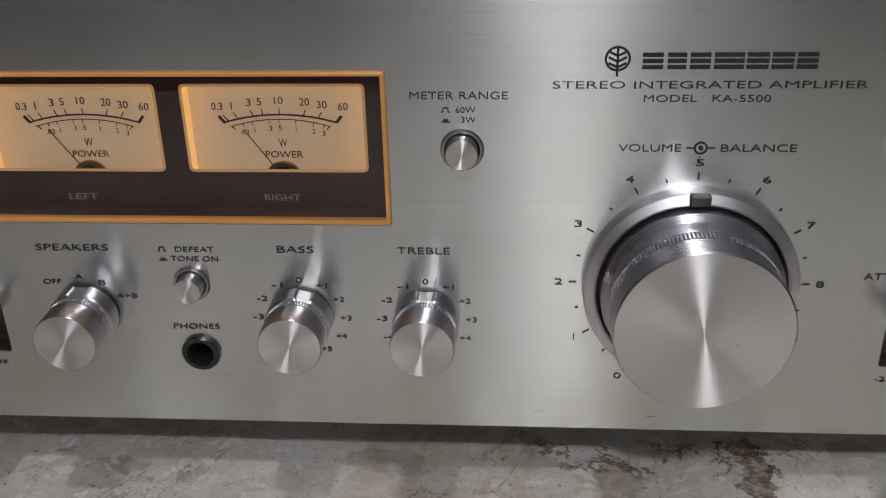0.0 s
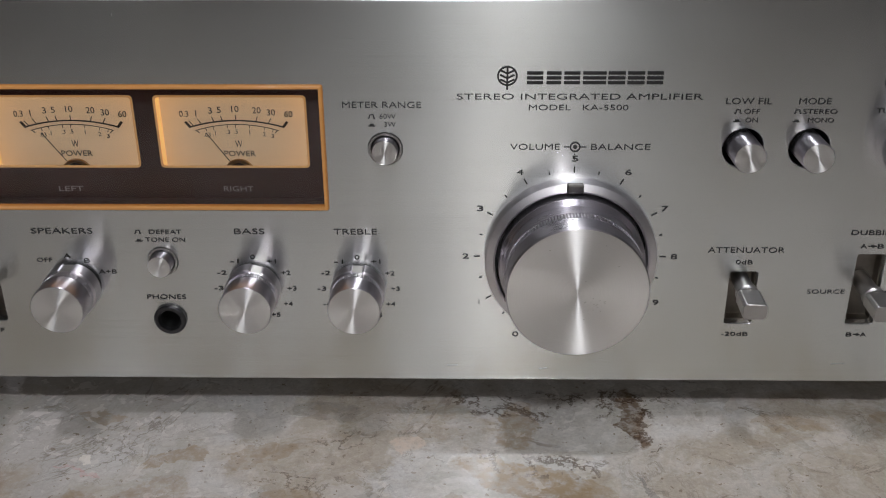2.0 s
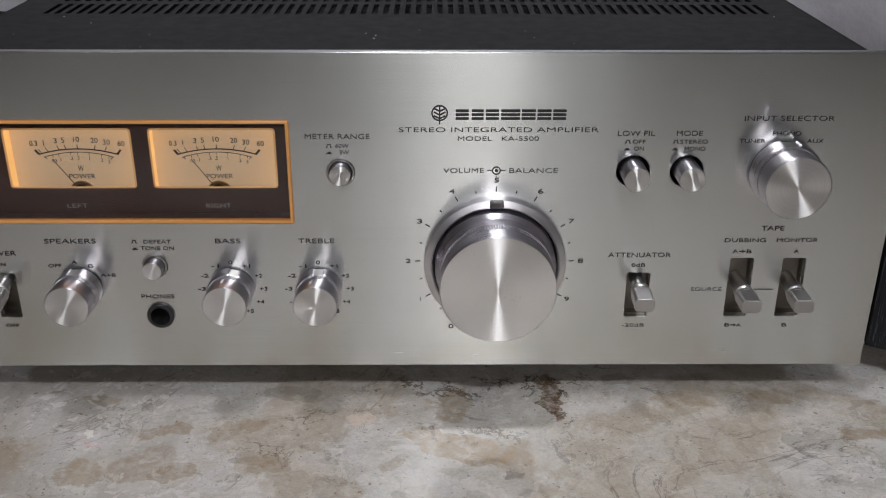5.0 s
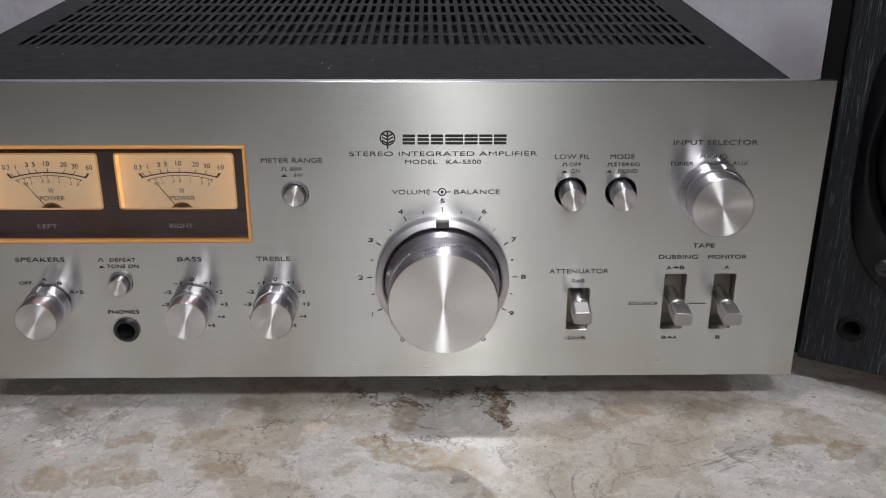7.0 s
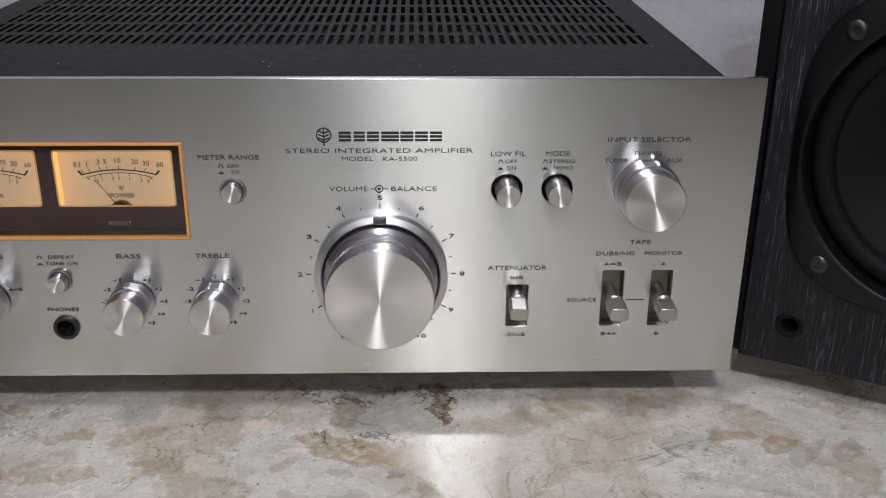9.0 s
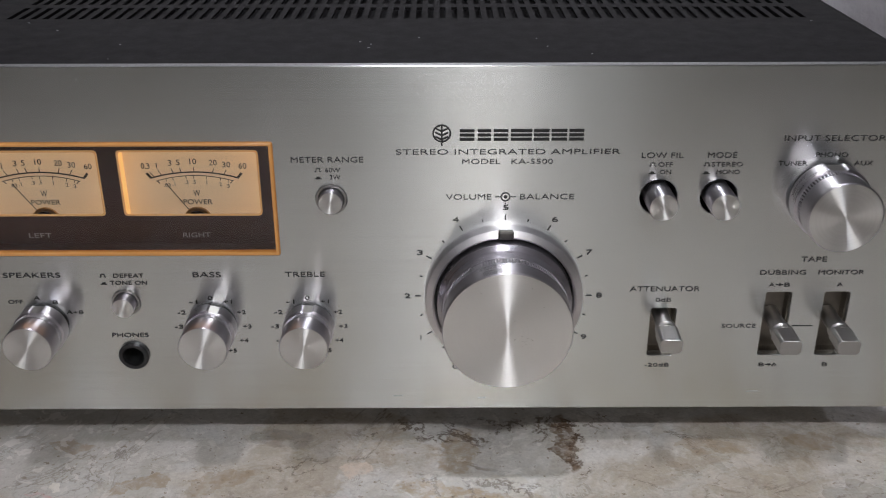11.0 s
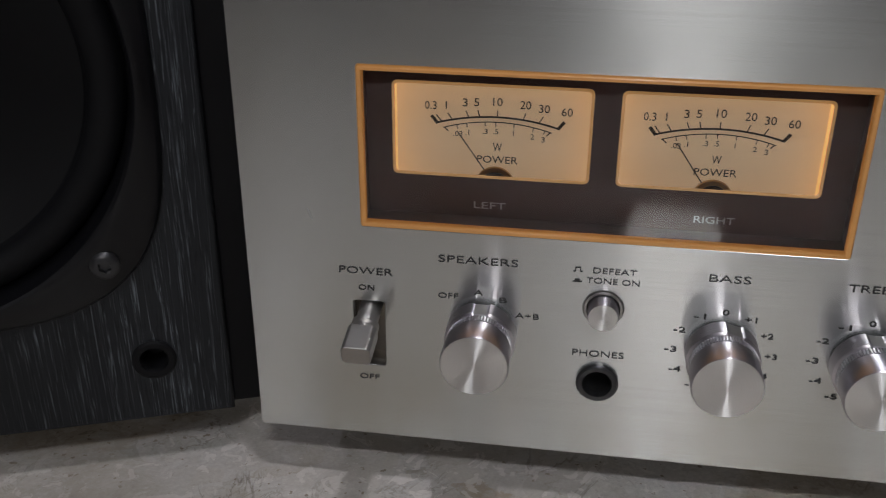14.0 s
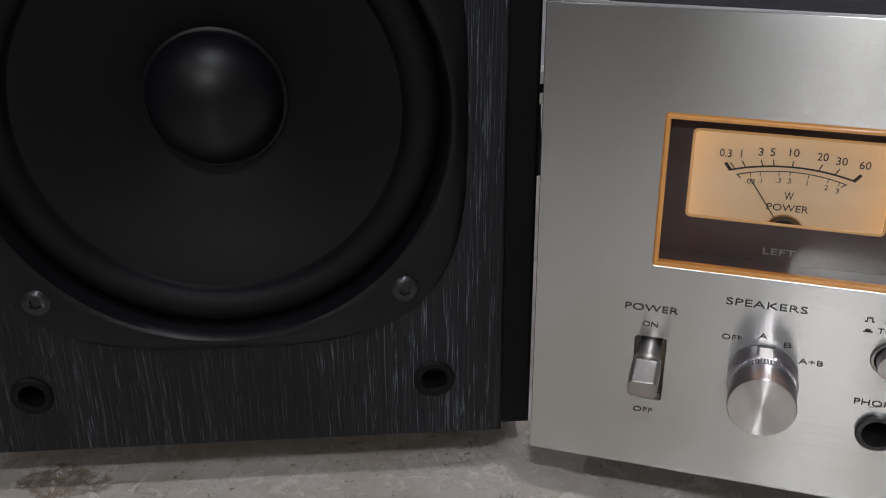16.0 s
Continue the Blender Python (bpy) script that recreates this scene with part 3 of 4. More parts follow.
            bar(cx + s * 0.0152, low(cx + s * 0.0152), cx + s * 0.0141, low(cx + s * 0.0141) - 0.0014, 0.00035, meter, INK, ym, "scale_end")
        for words, dx, tz, wide, tick in (("0.3", -0.0192, 0.0051, 0.0034, -0.0160), ("1", -0.0147, 0.0046, 0.0013, -0.0130), ("3", -0.0093, 0.0046, 0.0014, -0.0082), ("5", -0.0060, 0.0044, 0.0014, -0.0051), ("10", 0.0, 0.0045, 0.0027, 0.0), ("20", 0.0079, 0.0045, 0.0031, 0.0073), ("30", 0.0132, 0.0046, 0.0031, 0.0118), ("60", 0.0196, 0.0050, 0.0031, None)):
            near = max(-0.0172, min(0.0172, dx))
            lettering(words, cx + dx - wide / 2, cx + dx + wide / 2, up(cx + near) + tz, 0.0024, meter, INK, ym)
            if tick is not None:
                lean = tick * 0.10
                bar(cx + tick, up(cx + tick), cx + tick + lean, up(cx + tick) + 0.0020, 0.00032, meter, INK, ym, "scale_mark")
        for words, dx, wide in ((".03", -0.0113, 0.0026), (".1", -0.0086, 0.0011), (".3", -0.0034, 0.0014), (".5", -0.0004, 0.0014), ("1", 0.0047, 0.0006), ("2", 0.0101, 0.0010), ("3", 0.0132, 0.0010)):
            lettering(words, cx + dx - wide / 2, cx + dx + wide / 2, low(cx + dx) - 0.0028, 0.0016, meter, INK, ym)
            bar(cx + dx * 1.03, low(cx + dx * 1.03), cx + dx, low(cx + dx) - 0.0013, 0.00024, meter, INK, ym, "scale_mark")
        lettering("W", cx - 0.0011, cx + 0.0015, 0.1090, 0.0026, meter, INK, ym)
        lettering("POWER", cx - 0.0056, cx + 0.0062, 0.1052, 0.0022, meter, INK, ym)
        pz = 0.0978
        arcs = [(cx + 0.0058 * math.cos(math.pi * k / 20), pz + 0.0058 * math.sin(math.pi * k / 20)) for k in range(21)]
        part("pivot_guard", shape([arcs], 0.0012, ym - 0.0022, 0.0002), BRASS, meter, "small brass pivot guard")
        inn = [(cx + 0.0044 * math.cos(math.pi * k / 20), pz + 0.0044 * math.sin(math.pi * k / 20)) for k in range(21)]
        part("pivot_shade", shape([inn], 0.0004, ym - 0.0028), INK, meter)
        part("pivot_screw", shape([circle(cx, pz + 0.0028, 0.0007, 12)], 0.0006, ym - 0.0036), BRASS, meter)
        q = radians(35)
        bar(cx - 0.0046 * math.sin(q), pz + 0.0046 * math.cos(q), cx - 0.0196 * math.sin(q), pz + 0.0196 * math.cos(q), 0.00034, meter, NOTCH, ym - 0.0016, "needle")


meters()


# knobs
def knurls(body, r, y1, y2, teeth, half):
    """A groove round the knob, shade painted in as dark metal, with bright cut teeth standing in it."""
    band = part("knurled_band", lathe([(r * 0.90, y1 + 0.0003), (r * 0.955, y1 - 0.0002), (r * 0.955, y2 + 0.0002), (r * 0.90, y2 - 0.0003)], 96), GROOVE, body, "groove coloured dark as shade, with bright knurled teeth", True)
    bm = bmesh.new()
    lo, hi = r * 0.95, r * 0.998
    for k in range(teeth):
        a = 2 * math.pi * k / teeth
        s, c = math.sin(a), math.cos(a)
        ends = []
        for y, top in ((y1 - 0.0004, hi), (y2 + 0.0004, hi)):
            ends.append([bm.verts.new((q * s + w * c, y, q * c - w * s)) for q, w in ((lo, -half * 1.5), (top, -half * 0.7), (top, half * 0.7), (lo, half * 1.5))])
        for i in range(3):
            bm.faces.new((ends[0][i], ends[0][i + 1], ends[1][i + 1], ends[1][i]))
        bm.faces.new(ends[0])
        bm.faces.new(ends[1][::-1])
    bmesh.ops.recalc_face_normals(bm, faces=bm.faces[:])
    part("knurl_teeth", bm, KNURL, band)


def knob(name, x, z, r, length, turn, label):
    """A turned knob: rear skirt with a cut pointer, knurled band, bright front cap with spun face."""
    teeth = 68
    a0 = radians(12)

    def notched(a, i, q):
        d = (a + math.pi) % (2 * math.pi) - math.pi
        return q * (0.93 / math.cos(d) if abs(d) < a0 else 1.0) if i in (1, 2) else q

    y1, y2, y3 = -length * 0.41, -length * 0.57, -length
    body = part(name, lathe([(r * 0.95, -0.0018), (r * 1.06, -0.0021), (r * 1.06, y1 + 0.0005), (r * 0.97, y1), (0, y1)], 120, notched), SIDE, amp, label, True)
    body.matrix_local = pose(x, 0, z, 0, turn, 0)
    # black ring added as the thin line of shade behind the knob
    part("base_gap_shade", lathe([(r * 0.95, 0.0002), (r * 0.95, -0.0019), (0, -0.0019)], 48), HOLE, body)
    knurls(body, r, y1, y2, teeth, 0.00026)
    part("pointer", box(-r * 0.19, r * 0.19, y1 + 0.0006, -0.0022, r * 0.90, r * 0.987), STEEL, body, "flat pointer cut")
    part("rim", lathe([(0, y2 + 0.0002), (r * 0.95, y2 + 0.0001), (r, y2 - 0.0003), (r, y3 + 0.0005), (r * 0.965, y3)], 96), SIDE, body, "bright turned rim", True)
    part("end_face", lathe([(r * 0.965, y3), (r * 0.5, y3 - 0.00002), (0, y3 - 0.00004)], 96), TURNED, body, "spun aluminium end face")
    return body


knob("speaker_knob", 0.0702, 0.0596, 0.0096, 0.0200, 0, "aluminium speaker selector knob")
knob("bass_knob", 0.1384, 0.0596, 0.0096, 0.0200, 14, "aluminium bass knob turned slightly up")
knob("treble_knob", 0.1777, 0.0596, 0.0096, 0.0200, 2, "aluminium treble knob")
knob("input_knob", 0.3792, 0.1150, 0.0138, 0.0216, 0, "larger aluminium input selector knob")


def volume():
    cx, cz, r = 0.2564, 0.0722, 0.0249
    ring = part("balance_ring", lathe([(0.0315, 0.0008), (0.0315, -0.0044), (0.0311, -0.0052), (0.0286, -0.0064), (0.0279, -0.0060), (0.0278, 0.0)], 120), SATIN, amp, "aluminium balance ring round the volume knob", True)
    ring.matrix_local = pose(cx, 0, cz)
    part("pointer", box(-0.0030, 0.0030, -0.0072, -0.0030, 0.0278, 0.0312, 0.0006), NOTCH, ring, "dark balance pointer")
    # black disc painting the shade between the ring and the volume knob
    part("ring_gap_shade", lathe([(0.0282, -0.0008), (0, -0.0008)], 64), HOLE, ring)
    teeth = 140
    y1, y2, y3 = -0.0166, -0.0206, -0.0294
    body = part("volume_knob", lathe([(r + 0.0017, -0.0010), (r + 0.0017, -0.0085), (r + 0.0004, -0.0100), (r, -0.0105), (r, y1), (r * 0.95, y1 - 0.0002), (0, y1)], 144), SIDE, amp, "large aluminium volume knob with spun face", True)
    body.matrix_local = pose(cx, 0, cz)
    knurls(body, r, y1, y2, teeth, 0.00032)
    part("rim", lathe([(0, y2 + 0.0002), (r * 0.97, y2 + 0.0001), (r, y2 - 0.0003), (r, y3 + 0.0006), (r * 0.98, y3)], 144), SIDE, body, "bright turned rim", True)
    part("end_face", lathe([(r * 0.98, y3), (r * 0.5, y3 - 0.00004), (0, y3 - 0.00008)], 144), TURNED, body, "spun aluminium end face with light scratches")
    for k in range(21):
        a = radians(-150 + 15 * k)
        s, c = math.sin(a), math.cos(a)
        r0, r1 = (0.0332, 0.0355) if k % 2 == 0 else (0.0335, 0.0346)
        bar(cx + r0 * s, cz + r0 * c, cx + r1 * s, cz + r1 * c, 0.00042, face, INK, name="volume_mark")
        if k % 2 == 0:
            w = 0.0012 if k == 2 else 0.0023 if k < 20 else 0.0040
            q = 0.0385
            lettering(str(k // 2), cx + q * s - w / 2, cx + q * s + w / 2, cz + q * c, 0.0021, face, INK)


volume()
SCUFF = plain("dull_scratch_metal", (0.60, 0.59, 0.57), 0.5, 1.0, 900, 0.2)
rng = random.Random(5)
volume_face = [o for o in amp.children if o.name.startswith("volume_knob")][0]
for k in range(16):
    a, q, n = rng.uniform(0, 6.283), rng.uniform(0.004, 0.021), rng.uniform(0.0002, 0.0009)
    if k < 9:
        a, q = rng.gauss(-0.75, 0.25), rng.gauss(0.009, 0.002)
    x, z, lean = q * math.cos(a), q * math.sin(a), rng.uniform(-0.6, 0.6)
    bar(x, z, x + n * math.cos(lean), z + n * math.sin(lean), rng.uniform(0.00012, 0.00028), volume_face, SCUFF, -0.02946, "scratch")
for x, z, n, lean in ((0.0206, 0.0915, 0.0035, 1.9), (0.2470, 0.0232, 0.0030, 0.1), (0.4130, 0.1040, 0.0008, 0.4), (0.0990, 0.1612, 0.0011, 1.5), (0.3600, 0.0260, 0.0050, 0.05), (0.2110, 0.0246, 0.0040, 0.03), (0.1010, 0.0530, 0.0042, 0.15)):
    bar(x, z, x + n * math.cos(lean), z + n * math.sin(lean), 0.00022, face, SCUFF, -0.00012, "scratch")


# push buttons, jack and levers
def button(name, x, z, hole, r, out, label, sleeve):
    b = part(name, lathe([(r, 0.006), (r, -out + 0.0004), (r * 0.95, -out)], 56), SIDE, amp, label, True)
    b.matrix_local = pose(x, 0, z)
    part("end_face", lathe([(r * 0.95, -out), (r * 0.4, -out - 0.00002), (0, -out - 0.00003)], 56), TURNED, b)
    part("collar", lathe([(hole - 0.0001, -0.0006 if sleeve else 0.0008), (hole - 0.0001, 0.012), (0, 0.012)] if not sleeve else [(hole - 0.0001, 0.0060), (hole - 0.0001, -0.0007), (hole - 0.0008, -0.0007), (hole - 0.0008, 0.010), (0, 0.010)], 48), STEEL if sleeve else HOLE, b, smooth=True)


button("range_button", *BUTTONS["range"][:2], 0.0060, 0.0046, 0.0045, "small aluminium meter range push button", True)
button("tone_button", *BUTTONS["tone"][:2], 0.0056, 0.0043, 0.0055, "small aluminium tone push button", True)
button("filter_button", *BUTTONS["filter"][:2], 0.0072, 0.0055, 0.0105, "aluminium low filter push button", False)
button("mode_button", *BUTTONS["mode"][:2], 0.0072, 0.0055, 0.0105, "aluminium mode push button", False)
jack = part("headphone_jack", lathe([(0.0051, 0.004), (0.0062, 0.0002), (0.0062, -0.0012), (0.0056, -0.0018), (0.0044, -0.0018), (0.0040, -0.0010), (0.0038, 0.012), (0, 0.012)], 48), SCREW, amp, "black headphone socket", True)
jack.matrix_local = pose(JACK[0], 0, JACK[1])
part("socket_throat", lathe([(0.0037, -0.0002), (0.0036, 0.011), (0, 0.011)], 40), HOLE, jack)


def lever(name, slot, base_z, tip, label):
    x0, x1, z0, z1 = SLOTS[slot]
    well = bmesh.new()
    a, b, c, d, y0, y1 = x0 - 0.0003, x1 + 0.0003, z0 - 0.0003, z1 + 0.0003, 0.0041, 0.0085
    v = [well.verts.new(p) for p in ((a, y0, c), (b, y0, c), (b, y0, d), (a, y0, d), (a, y1, c), (b, y1, c), (b, y1, d), (a, y1, d))]
    for q in ((4, 5, 6, 7), (0, 1, 5, 4), (1, 2, 6, 5), (2, 3, 7, 6), (3, 0, 4, 7)):
        well.faces.new([v[i] for i in q])
    w = part("switch_well", well, WELL, amp)
    base, tip = Vector(((x0 + x1) / 2, 0.0075, base_z)), Vector(tip)
    d = (tip - base)
    length = d.length
    turn = d.to_track_quat("-Y", "Z").to_matrix().to_4x4()
    neck = part(name, lathe([(0.0, 0.0), (0.0033, 0.0), (0.0033, -length * 0.48), (0.0041, -length * 0.50), (0.0041, -length * 0.56), (0.0034, -length * 0.58), (0.0034, -length * 0.63), (0, -length * 0.64)], 32), STEEL, amp, label, True)
    neck.matrix_local = Matrix.Translation(base) @ turn
    blade = box(-0.0043, 0.0043, -length, -length * 0.61, -0.0031, 0.0031)
    bmesh.ops.bevel(blade, geom=[e for e in blade.edges if abs(e.verts[0].co.y - e.verts[1].co.y) > 0.001], offset=0.0011, segments=1, affect="EDGES")
    bmesh.ops.bevel(blade, geom=blade.edges[:], offset=0.00025, segments=1, affect="EDGES")
    part("lever_blade", blade, STEEL, neck)


lever("power_lever", "power", 0.0635, (0.0365, -0.0185, 0.0585), "plated power toggle lever set to on")
lever("attenuator_lever", "attenuator", 0.0612, (0.3207, -0.0215, 0.0608), "plated attenuator toggle lever set to zero")
lever("dubbing_lever", "dubbing", 0.0600, (0.3672, -0.0215, 0.0600), "plated tape dubbing lever at its middle stop")
lever("monitor_lever", "monitor", 0.0600, (0.3900, -0.0215, 0.0600), "plated tape monitor lever at its middle stop")


# printing on the front plate
def push_signs(x, z_out, z_in):
    for z, out in ((z_out, True), (z_in, False)):
        if out:
            for p in ((-0.0013, 0, -0.0007, 0), (-0.0007, 0, -0.0007, 0.0012), (-0.0007, 0.0012, 0.0007, 0.0012), (0.0007, 0.0012, 0.0007, 0), (0.0007, 0, 0.0013, 0)):
                bar(x + p[0], z + p[1] - 0.0006, x + p[2], z + p[3] - 0.0006, 0.00026, face)
        else:
            bar(x - 0.0013, z - 0.0006, x + 0.0013, z - 0.0006, 0.00026, face)
            bar(x - 0.0007, z - 0.0002, x + 0.0007, z - 0.0002, 0.0007, face)


BIG, SMALL = 0.00225, 0.00175
for words, x0, x1, z, high in (
    ("METER RANGE", 0.1748, 0.2022, 0.1304, BIG), ("60W", 0.1876, 0.1932, 0.1262, SMALL), ("3W", 0.1892, 0.1932, 0.1233, SMALL),
    ("STEREO INTEGRATED AMPLIFIER", 0.2145, 0.2990, 0.1334, 0.0021), ("MODEL   KA-5500", 0.2395, 0.2738, 0.1295, 0.0020),
    ("VOLUME", 0.2334, 0.2508, 0.1151, BIG), ("BALANCE", 0.2618, 0.2826, 0.1151, BIG),
    ("TREBLE", 0.1693, 0.1852, 0.0820, BIG), ("BASS", 0.1326, 0.1438, 0.0820, BIG), ("SPEAKERS", 0.0572, 0.0800, 0.0820, BIG),
    ("DEFEAT", 0.1010, 0.1130, 0.0817, SMALL), ("TONE ON", 0.0993, 0.1140, 0.0785, SMALL), ("PHONES", 0.0968, 0.1116, 0.0545, 0.0020),
    ("LOW FIL", 0.3072, 0.3230, 0.1318, BIG), ("MODE", 0.3322, 0.3432, 0.1318, BIG), ("OFF", 0.3138, 0.3192, 0.1281, SMALL), ("ON", 0.3146, 0.3188, 0.1250, SMALL),
    ("STEREO", 0.3340, 0.3458, 0.1281, SMALL), ("MONO", 0.3362, 0.3450, 0.1250, SMALL),
    ("INPUT SELECTOR", 0.3602, 0.3982, 0.1384, BIG), ("PHONO", 0.3730, 0.3850, 0.1318, 0.0019), ("TUNER", 0.3592, 0.3702, 0.1284, 0.0019), ("AUX", 0.3880, 0.3950, 0.1284, 0.0019),
    ("ATTENUATOR", 0.3072, 0.3352, 0.0750, BIG), ("0dB", 0.3180, 0.3242, 0.0700, SMALL), ("-20dB", 0.3160, 0.3262, 0.0393, SMALL),
    ("TAPE", 0.3740, 0.3842, 0.0880, BIG), ("DUBBING", 0.3585, 0.3768, 0.0822, 0.0020), ("MONITOR", 0.3818, 0.4000, 0.0822, 0.0020),
    ("A", 0.3628, 0.3650, 0.0767, SMALL), ("B", 0.3690, 0.3712, 0.0767, SMALL), ("A", 0.3902, 0.3924, 0.0767, SMALL), ("B", 0.3900, 0.3922, 0.0393, SMALL),
    ("B", 0.3636, 0.3658, 0.0393, SMALL), ("A", 0.3690, 0.3712, 0.0393, SMALL), ("SOURCE", 0.3460, 0.3600, 0.0578, SMALL),
    ("POWER", 0.0280, 0.0438, 0.0761, BIG), ("ON", 0.0336, 0.0382, 0.0706, SMALL), ("OFF", 0.0330, 0.0390, 0.0396, SMALL),
    ("OFF", 0.0572, 0.0630, 0.0700, SMALL), ("A", 0.0677, 0.0701, 0.0718, SMALL), ("B", 0.0750, 0.0772, 0.0698, SMALL), ("A+B", 0.0798, 0.0866, 0.0652, SMALL)):
    lettering(words, x0, x1, z, high, face, INK, weight=-0.010)
for cx in (0.1384, 0.1775):
    for k in range(-5, 6):
        a = radians(30 * k)
        w = 0.0018 if k == 0 else 0.0034
        x, z = cx + 0.0139 * math.sin(a), 0.0583 + 0.0132 * math.cos(a)
        lettering("{:+d}".format(k) if k else "0", x - w / 2, x + w / 2, z, SMALL, face, INK)
push_signs(0.1848, 0.1262, 0.1233)
push_signs(0.0968, 0.0817, 0.0785)
push_signs(0.3117, 0.1281, 0.1250)
push_signs(0.3322, 0.1281, 0.1250)
bar(0.3748, 0.0578, 0.3832, 0.0578, 0.0003, face)
for x0, x1, z in ((0.3655, 0.3685, 0.0767), (0.3662, 0.3687, 0.0393)):
    bar(x0, z, x1, z, 0.0003, face)
    bar(x0 + 0.0012, z, x0 + 0.0021, z, 0.0009, face)
# small balance sign between the two words
part("printed_ring", shape([circle(0.2562, 0.1151, 0.0019, 28), circle(0.2562, 0.1151, 0.0014, 28)], 0.0001, -0.00027), INK, face)
part("printed_dot", shape([circle(0.2562, 0.1151, 0.0007, 16)], 0.0001, -0.00027), INK, face)
for x0, x1 in ((0.2522, 0.2545), (0.2579, 0.2602)):
    bar(x0, 0.1151, x1, 0.1151, 0.0003, face)
for k in range(3):
    bar(0.2562, 0.1126 - k * 0.0009, 0.2562, 0.1121 - k * 0.0009, 0.0003, face)


def maker_mark():
    # plain bars for the maker's name, a ring with a stem for its emblem
    lefts = (0.2385, 0.2452, 0.2512, 0.2576, 0.2662, 0.2728, 0.2794)
    rights = (0.2440, 0.2502, 0.2566, 0.2655, 0.2720, 0.2786, 0.2849)
    for a, b in zip(lefts, rights):
        for z in (0.13835, 0.14005, 0.14175):
            bar(a, z, b, z, 0.00112, face, name="name_bar")
    cx, cz = 0.2318, 0.1403
    part("emblem_ring", shape([circle(cx, cz + 0.0004, 0.0035, 40), circle(cx, cz + 0.0004, 0.0029, 40)], 0.0001, -0.00027), INK, face)
    bar(cx, cz - 0.0045, cx, cz + 0.0035, 0.0006, face, name="emblem_stem")
    for s in (-1, 1):
        for k in (-0.0016, 0.0, 0.0016):
            bar(cx, cz + k - 0.0004, cx + s * 0.0024, cz + k + 0.0008, 0.0006, face, name="emblem_stem")


maker_mark()


# ---- loudspeakers ----
def superellipse(a, size, n=3.3):
    s, c = abs(math.sin(a)), abs(math.cos(a))
    return size / (s ** n + c ** n) ** (1 / n)


def loudspeaker(at):
    sp = thing("loudspeaker", "black ash bookshelf loudspeaker with exposed black woofer on marble", "loudspeaker", at, "pair of loudspeakers")
    half, tall, cz = 0.0963, 0.330, 0.1247
    holes = [(-0.0713, 0.0243), (0.0713, 0.0243)]
    part("cabinet", box(-half - 0.011, half + 0.011, 0.030, 0.235, 0.0, tall + 0.008, 0.003), COVER, sp, "plain black cabinet")
    part("cabinet_rim", shape([rect(-half - 0.011, half + 0.011, 0.0, tall + 0.008), circle(0, cz, 0.079, 64)] + [circle(x, z, 0.0053, 24) for x, z in holes], 0.0258, 0.0046, 0.0012), COVER, sp)
    baffle = part("baffle", shape([rect(-half, half, 0.0, tall), circle(0, cz, 0.078, 64)] + [circle(x, z, 0.0052, 24) for x, z in holes], 0.0045, 0.0, 0.0012), ASH, sp, "black ash veneered front board with pale grain")
    n = 96
    frame_rings = [(0.0832, 0.0002, 1.0), (0.0831, -0.0018, 1.0), (0.0824, -0.0031, 1.0), (0.0814, -0.0040, 0.9), (0.0803, -0.0051, 0.65), (0.0793, -0.0061, 0.4), (0.0784, -0.0067, 0.2), (0.0776, -0.0067, 0.05), (0.0769, -0.0059, 0.0), (0.0762, -0.0030, 0.0), (0.0755, 0.0012, 0.0), (0.0748, 0.0080, 0.0)]
    fr = lathe([(r, y) for r, y, m in frame_rings], n, lambda a, i, r: frame_rings[i][2] * superellipse(a, r) + (1 - frame_rings[i][2]) * r)
    frame_ob = part("woofer_frame", fr, FRAMEMAT, sp, "black moulded rounded-square woofer frame", True)
    frame_ob.matrix_local = pose(0, 0, cz)
    surround = [(0.0750, 0.0050)] + [(0.0687 + 0.0058 * math.cos(math.pi * k / 10), 0.0042 - 0.0050 * math.sin(math.pi * k / 10)) for k in range(11)] + [(0.0620, 0.0052)]
    part("surround", lathe(surround, n), RUBBER, frame_ob, "black rubber roll surround", True)
    part("cone", lathe([(0.0622 - 0.0398 * k / 24, 0.0050 + 0.0178 * (k / 24) ** 1.12) for k in range(25)], n), CONE, frame_ob, "matt black paper cone", True)
    part("dust_cap", lathe([(0.0245, 0.0224), (0.0242, 0.0208), (0.0232, 0.0204), (0.0228, 0.0206)] + [(0.0226 * math.cos(math.pi / 2 * k / 12), 0.0204 - 0.0128 * math.sin(math.pi / 2 * k / 12)) for k in range(13)], 64), CAPMAT, frame_ob, "satin black domed dust cap", True)
    for x in (-0.0613, 0.0613):
        for z in (-0.0603, 0.0603):
            sc = part("screw", lathe([(0.0048, 0.0), (0.0048, -0.0009), (0.0044, -0.0014), (0.0032, -0.0020), (0.0019, -0.0021), (0.0017, -0.0008), (0, -0.0008)], 30, lambda a, i, r: r * (1 + 0.14 * math.cos(6 * a)) if i in (4, 5) else r), SCREW, frame_ob, "black socket-head screw", True)
            sc.matrix_local = pose(x, -0.0056, z)
    for x, z in holes:
        s = part("grille_socket", lathe([(0.0051, 0.0110), (0.0051, 0.0002), (0.0072, 0.0), (0.0075, -0.0006), (0.0066, -0.0013), (0.0048, -0.0012), (0.0043, -0.0002), (0.0042, 0.0105), (0, 0.0105)], 36), RUBBER, sp, "round black grille socket", True)
        s.matrix_local = pose(x, 0, z)
    for x in (-0.07, 0.07):
        for y in (0.05, 0.2):
            ft = part("foot", lathe([(0, 0.0), (0.0075, 0.0), (0.008, 0.001), (0.010, 0.0183), (0, 0.0183)], 20), RUBBER, sp, smooth=True)
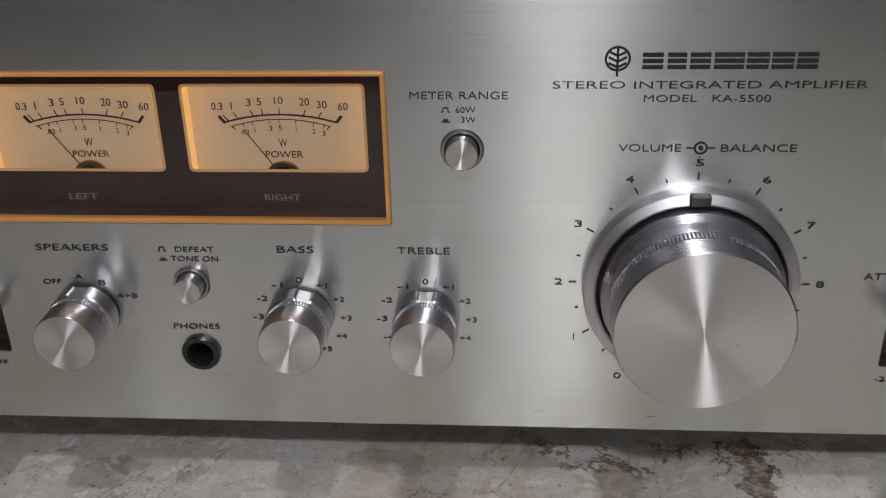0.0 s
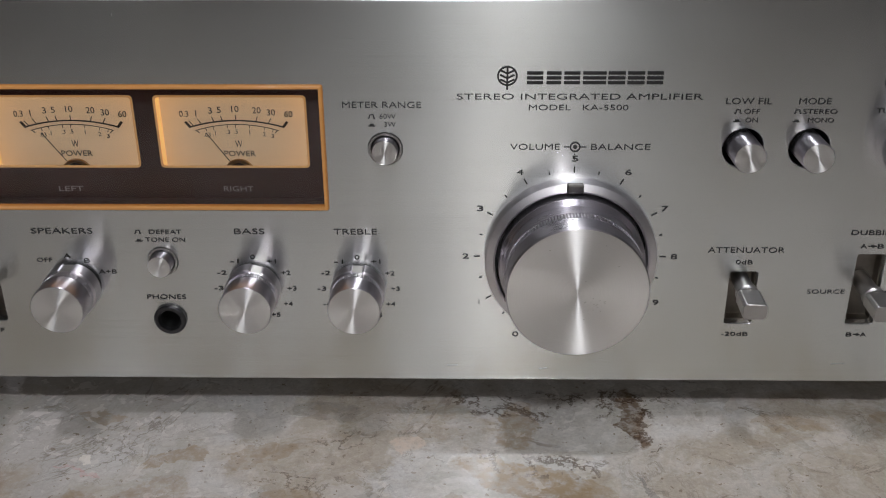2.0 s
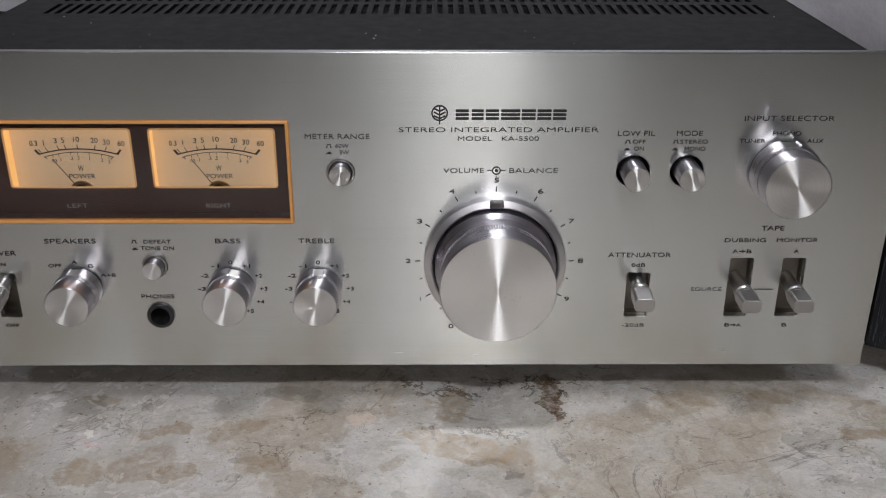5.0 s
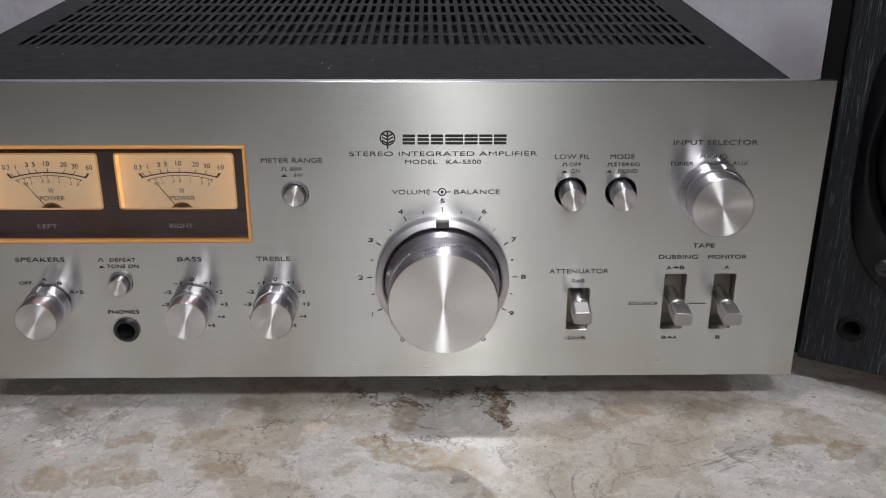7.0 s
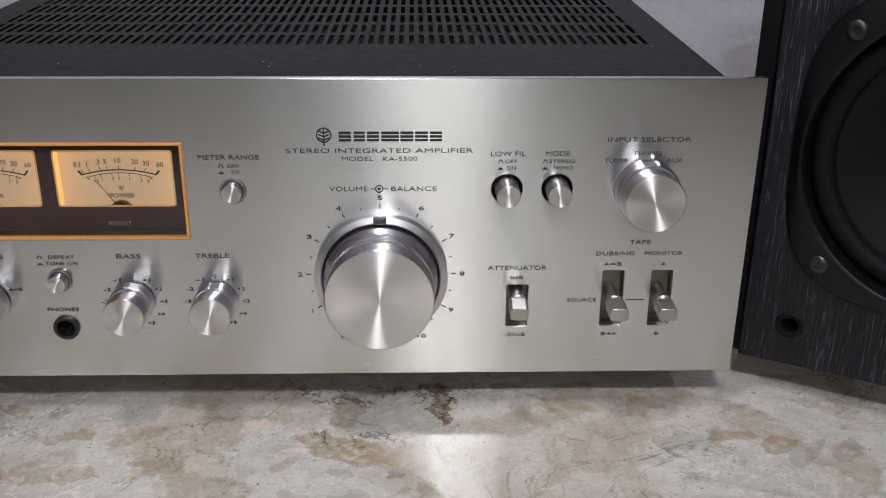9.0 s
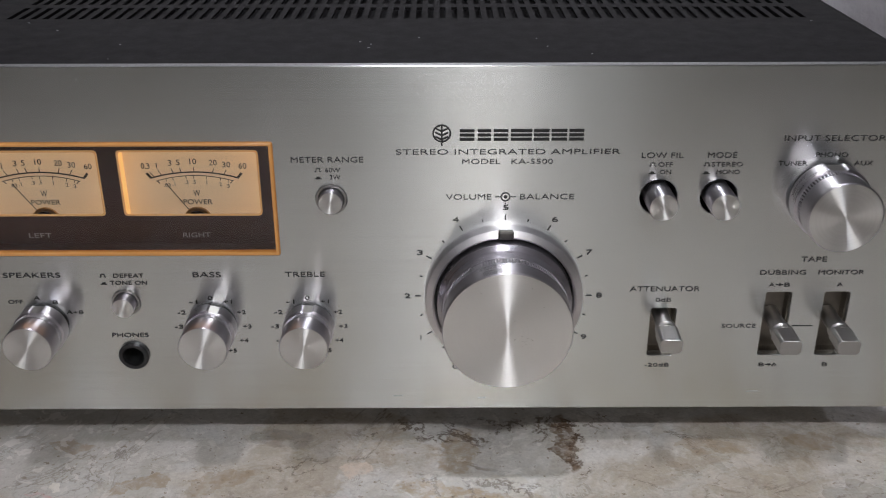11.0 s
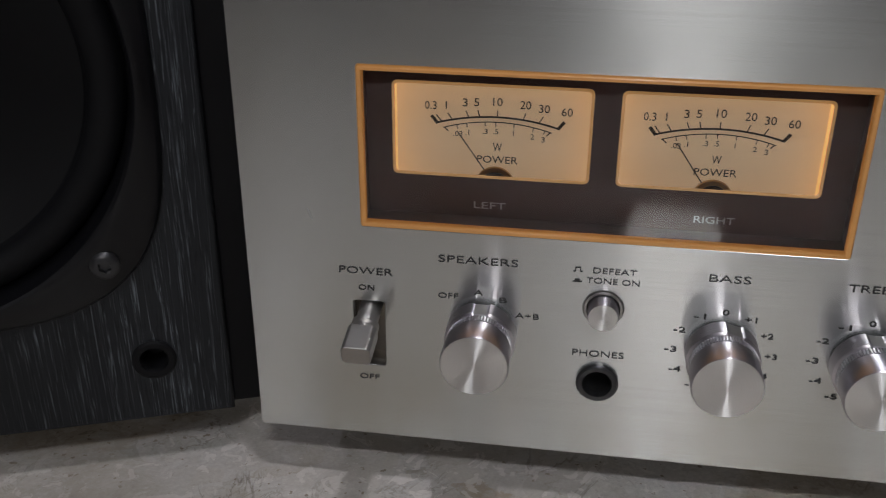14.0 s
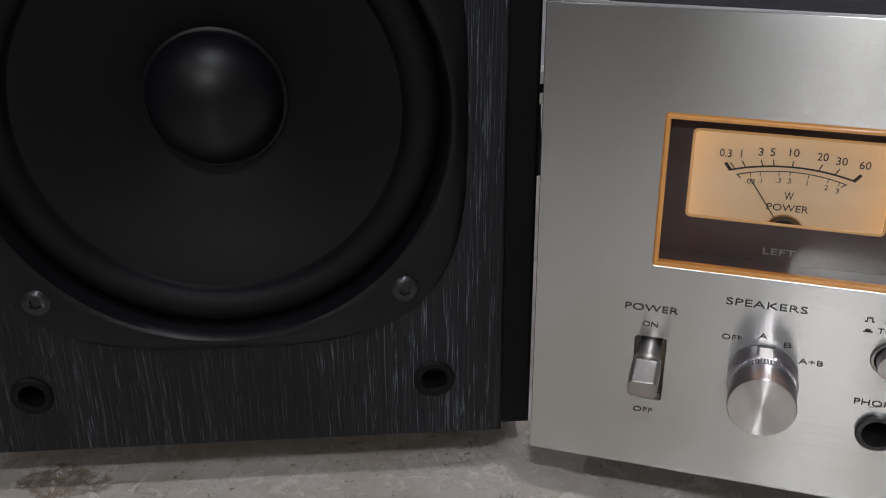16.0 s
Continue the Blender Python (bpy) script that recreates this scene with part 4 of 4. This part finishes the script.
            ft.matrix_local = pose(x, y, -0.01814, 90)
    return sp


SIZE = Matrix.Scale(0.926, 4)
first = loudspeaker(pose(-0.0949, -0.0247, 0.0168, 0, 0, 21.2) @ SIZE)
second = copy_thing(first, pose(0.5182, -0.0235, 0.0168, 0, 0, -28.5))


# ---- behind the amplifier ----
def tube(name, points, r, mat, label, category):
    cu = bpy.data.curves.new(name, "CURVE")
    cu.dimensions, cu.bevel_depth, cu.bevel_resolution, cu.resolution_u = "3D", r, 4, 8
    s = cu.splines.new("BEZIER")
    s.bezier_points.add(len(points) - 1)
    for p, co in zip(s.bezier_points, points):
        p.co, p.handle_left_type, p.handle_right_type = co, "AUTO", "AUTO"
    ob = new("path", cu)
    me = bpy.data.meshes.new_from_object(ob.evaluated_get(bpy.context.evaluated_depsgraph_get()))
    bpy.data.objects.remove(ob)
    for p in me.polygons:
        p.use_smooth = True
    me.materials.clear()
    me.materials.append(mat)
    return tagged(new(name, me), label, category)


tube("cable", [(-0.20, 0.43, 0.101), (-0.125, 0.42, 0.0955), (-0.095, 0.41, 0.0955), (-0.045, 0.40, 0.075), (-0.015, 0.39, 0.0022), (0.06, 0.37, 0.0022), (0.12, 0.316, 0.05)], 0.0022, CABLEMAT, "dark brown cable hanging behind the amplifier", "cable")


def audio_plug(at):
    plug = thing("audio_plug", "ivory plug with a dark band on a black lead", "plug", at)
    part("lead", lathe([(0.0, 0.0), (0.0042, 0.0), (0.0042, 0.020), (0.0030, 0.040), (0.0030, 0.046), (0.0, 0.046)], 20), RUBBER, plug, "black lead").matrix_local = pose(0, 0, 0, 90)
    part("sleeve", lathe([(0.0, 0.046), (0.0058, 0.0462), (0.0062, 0.047), (0.0062, 0.0532), (0.0, 0.0532)], 24), PLUGMAT, plug, "ivory sleeve").matrix_local = pose(0, 0, 0, 90)
    part("band", lathe([(0.0, 0.0533), (0.0058, 0.0533), (0.0058, 0.0588), (0.0, 0.0588)], 24), RUBBER, plug, "dark band").matrix_local = pose(0, 0, 0, 90)
    part("sleeve", lathe([(0.0, 0.0589), (0.0062, 0.0589), (0.0062, 0.066), (0.0050, 0.0675), (0.0, 0.0675)], 24), PLUGMAT, plug, "ivory sleeve").matrix_local = pose(0, 0, 0, 90)


audio_plug(pose(-0.064, 0.30, 0.0))
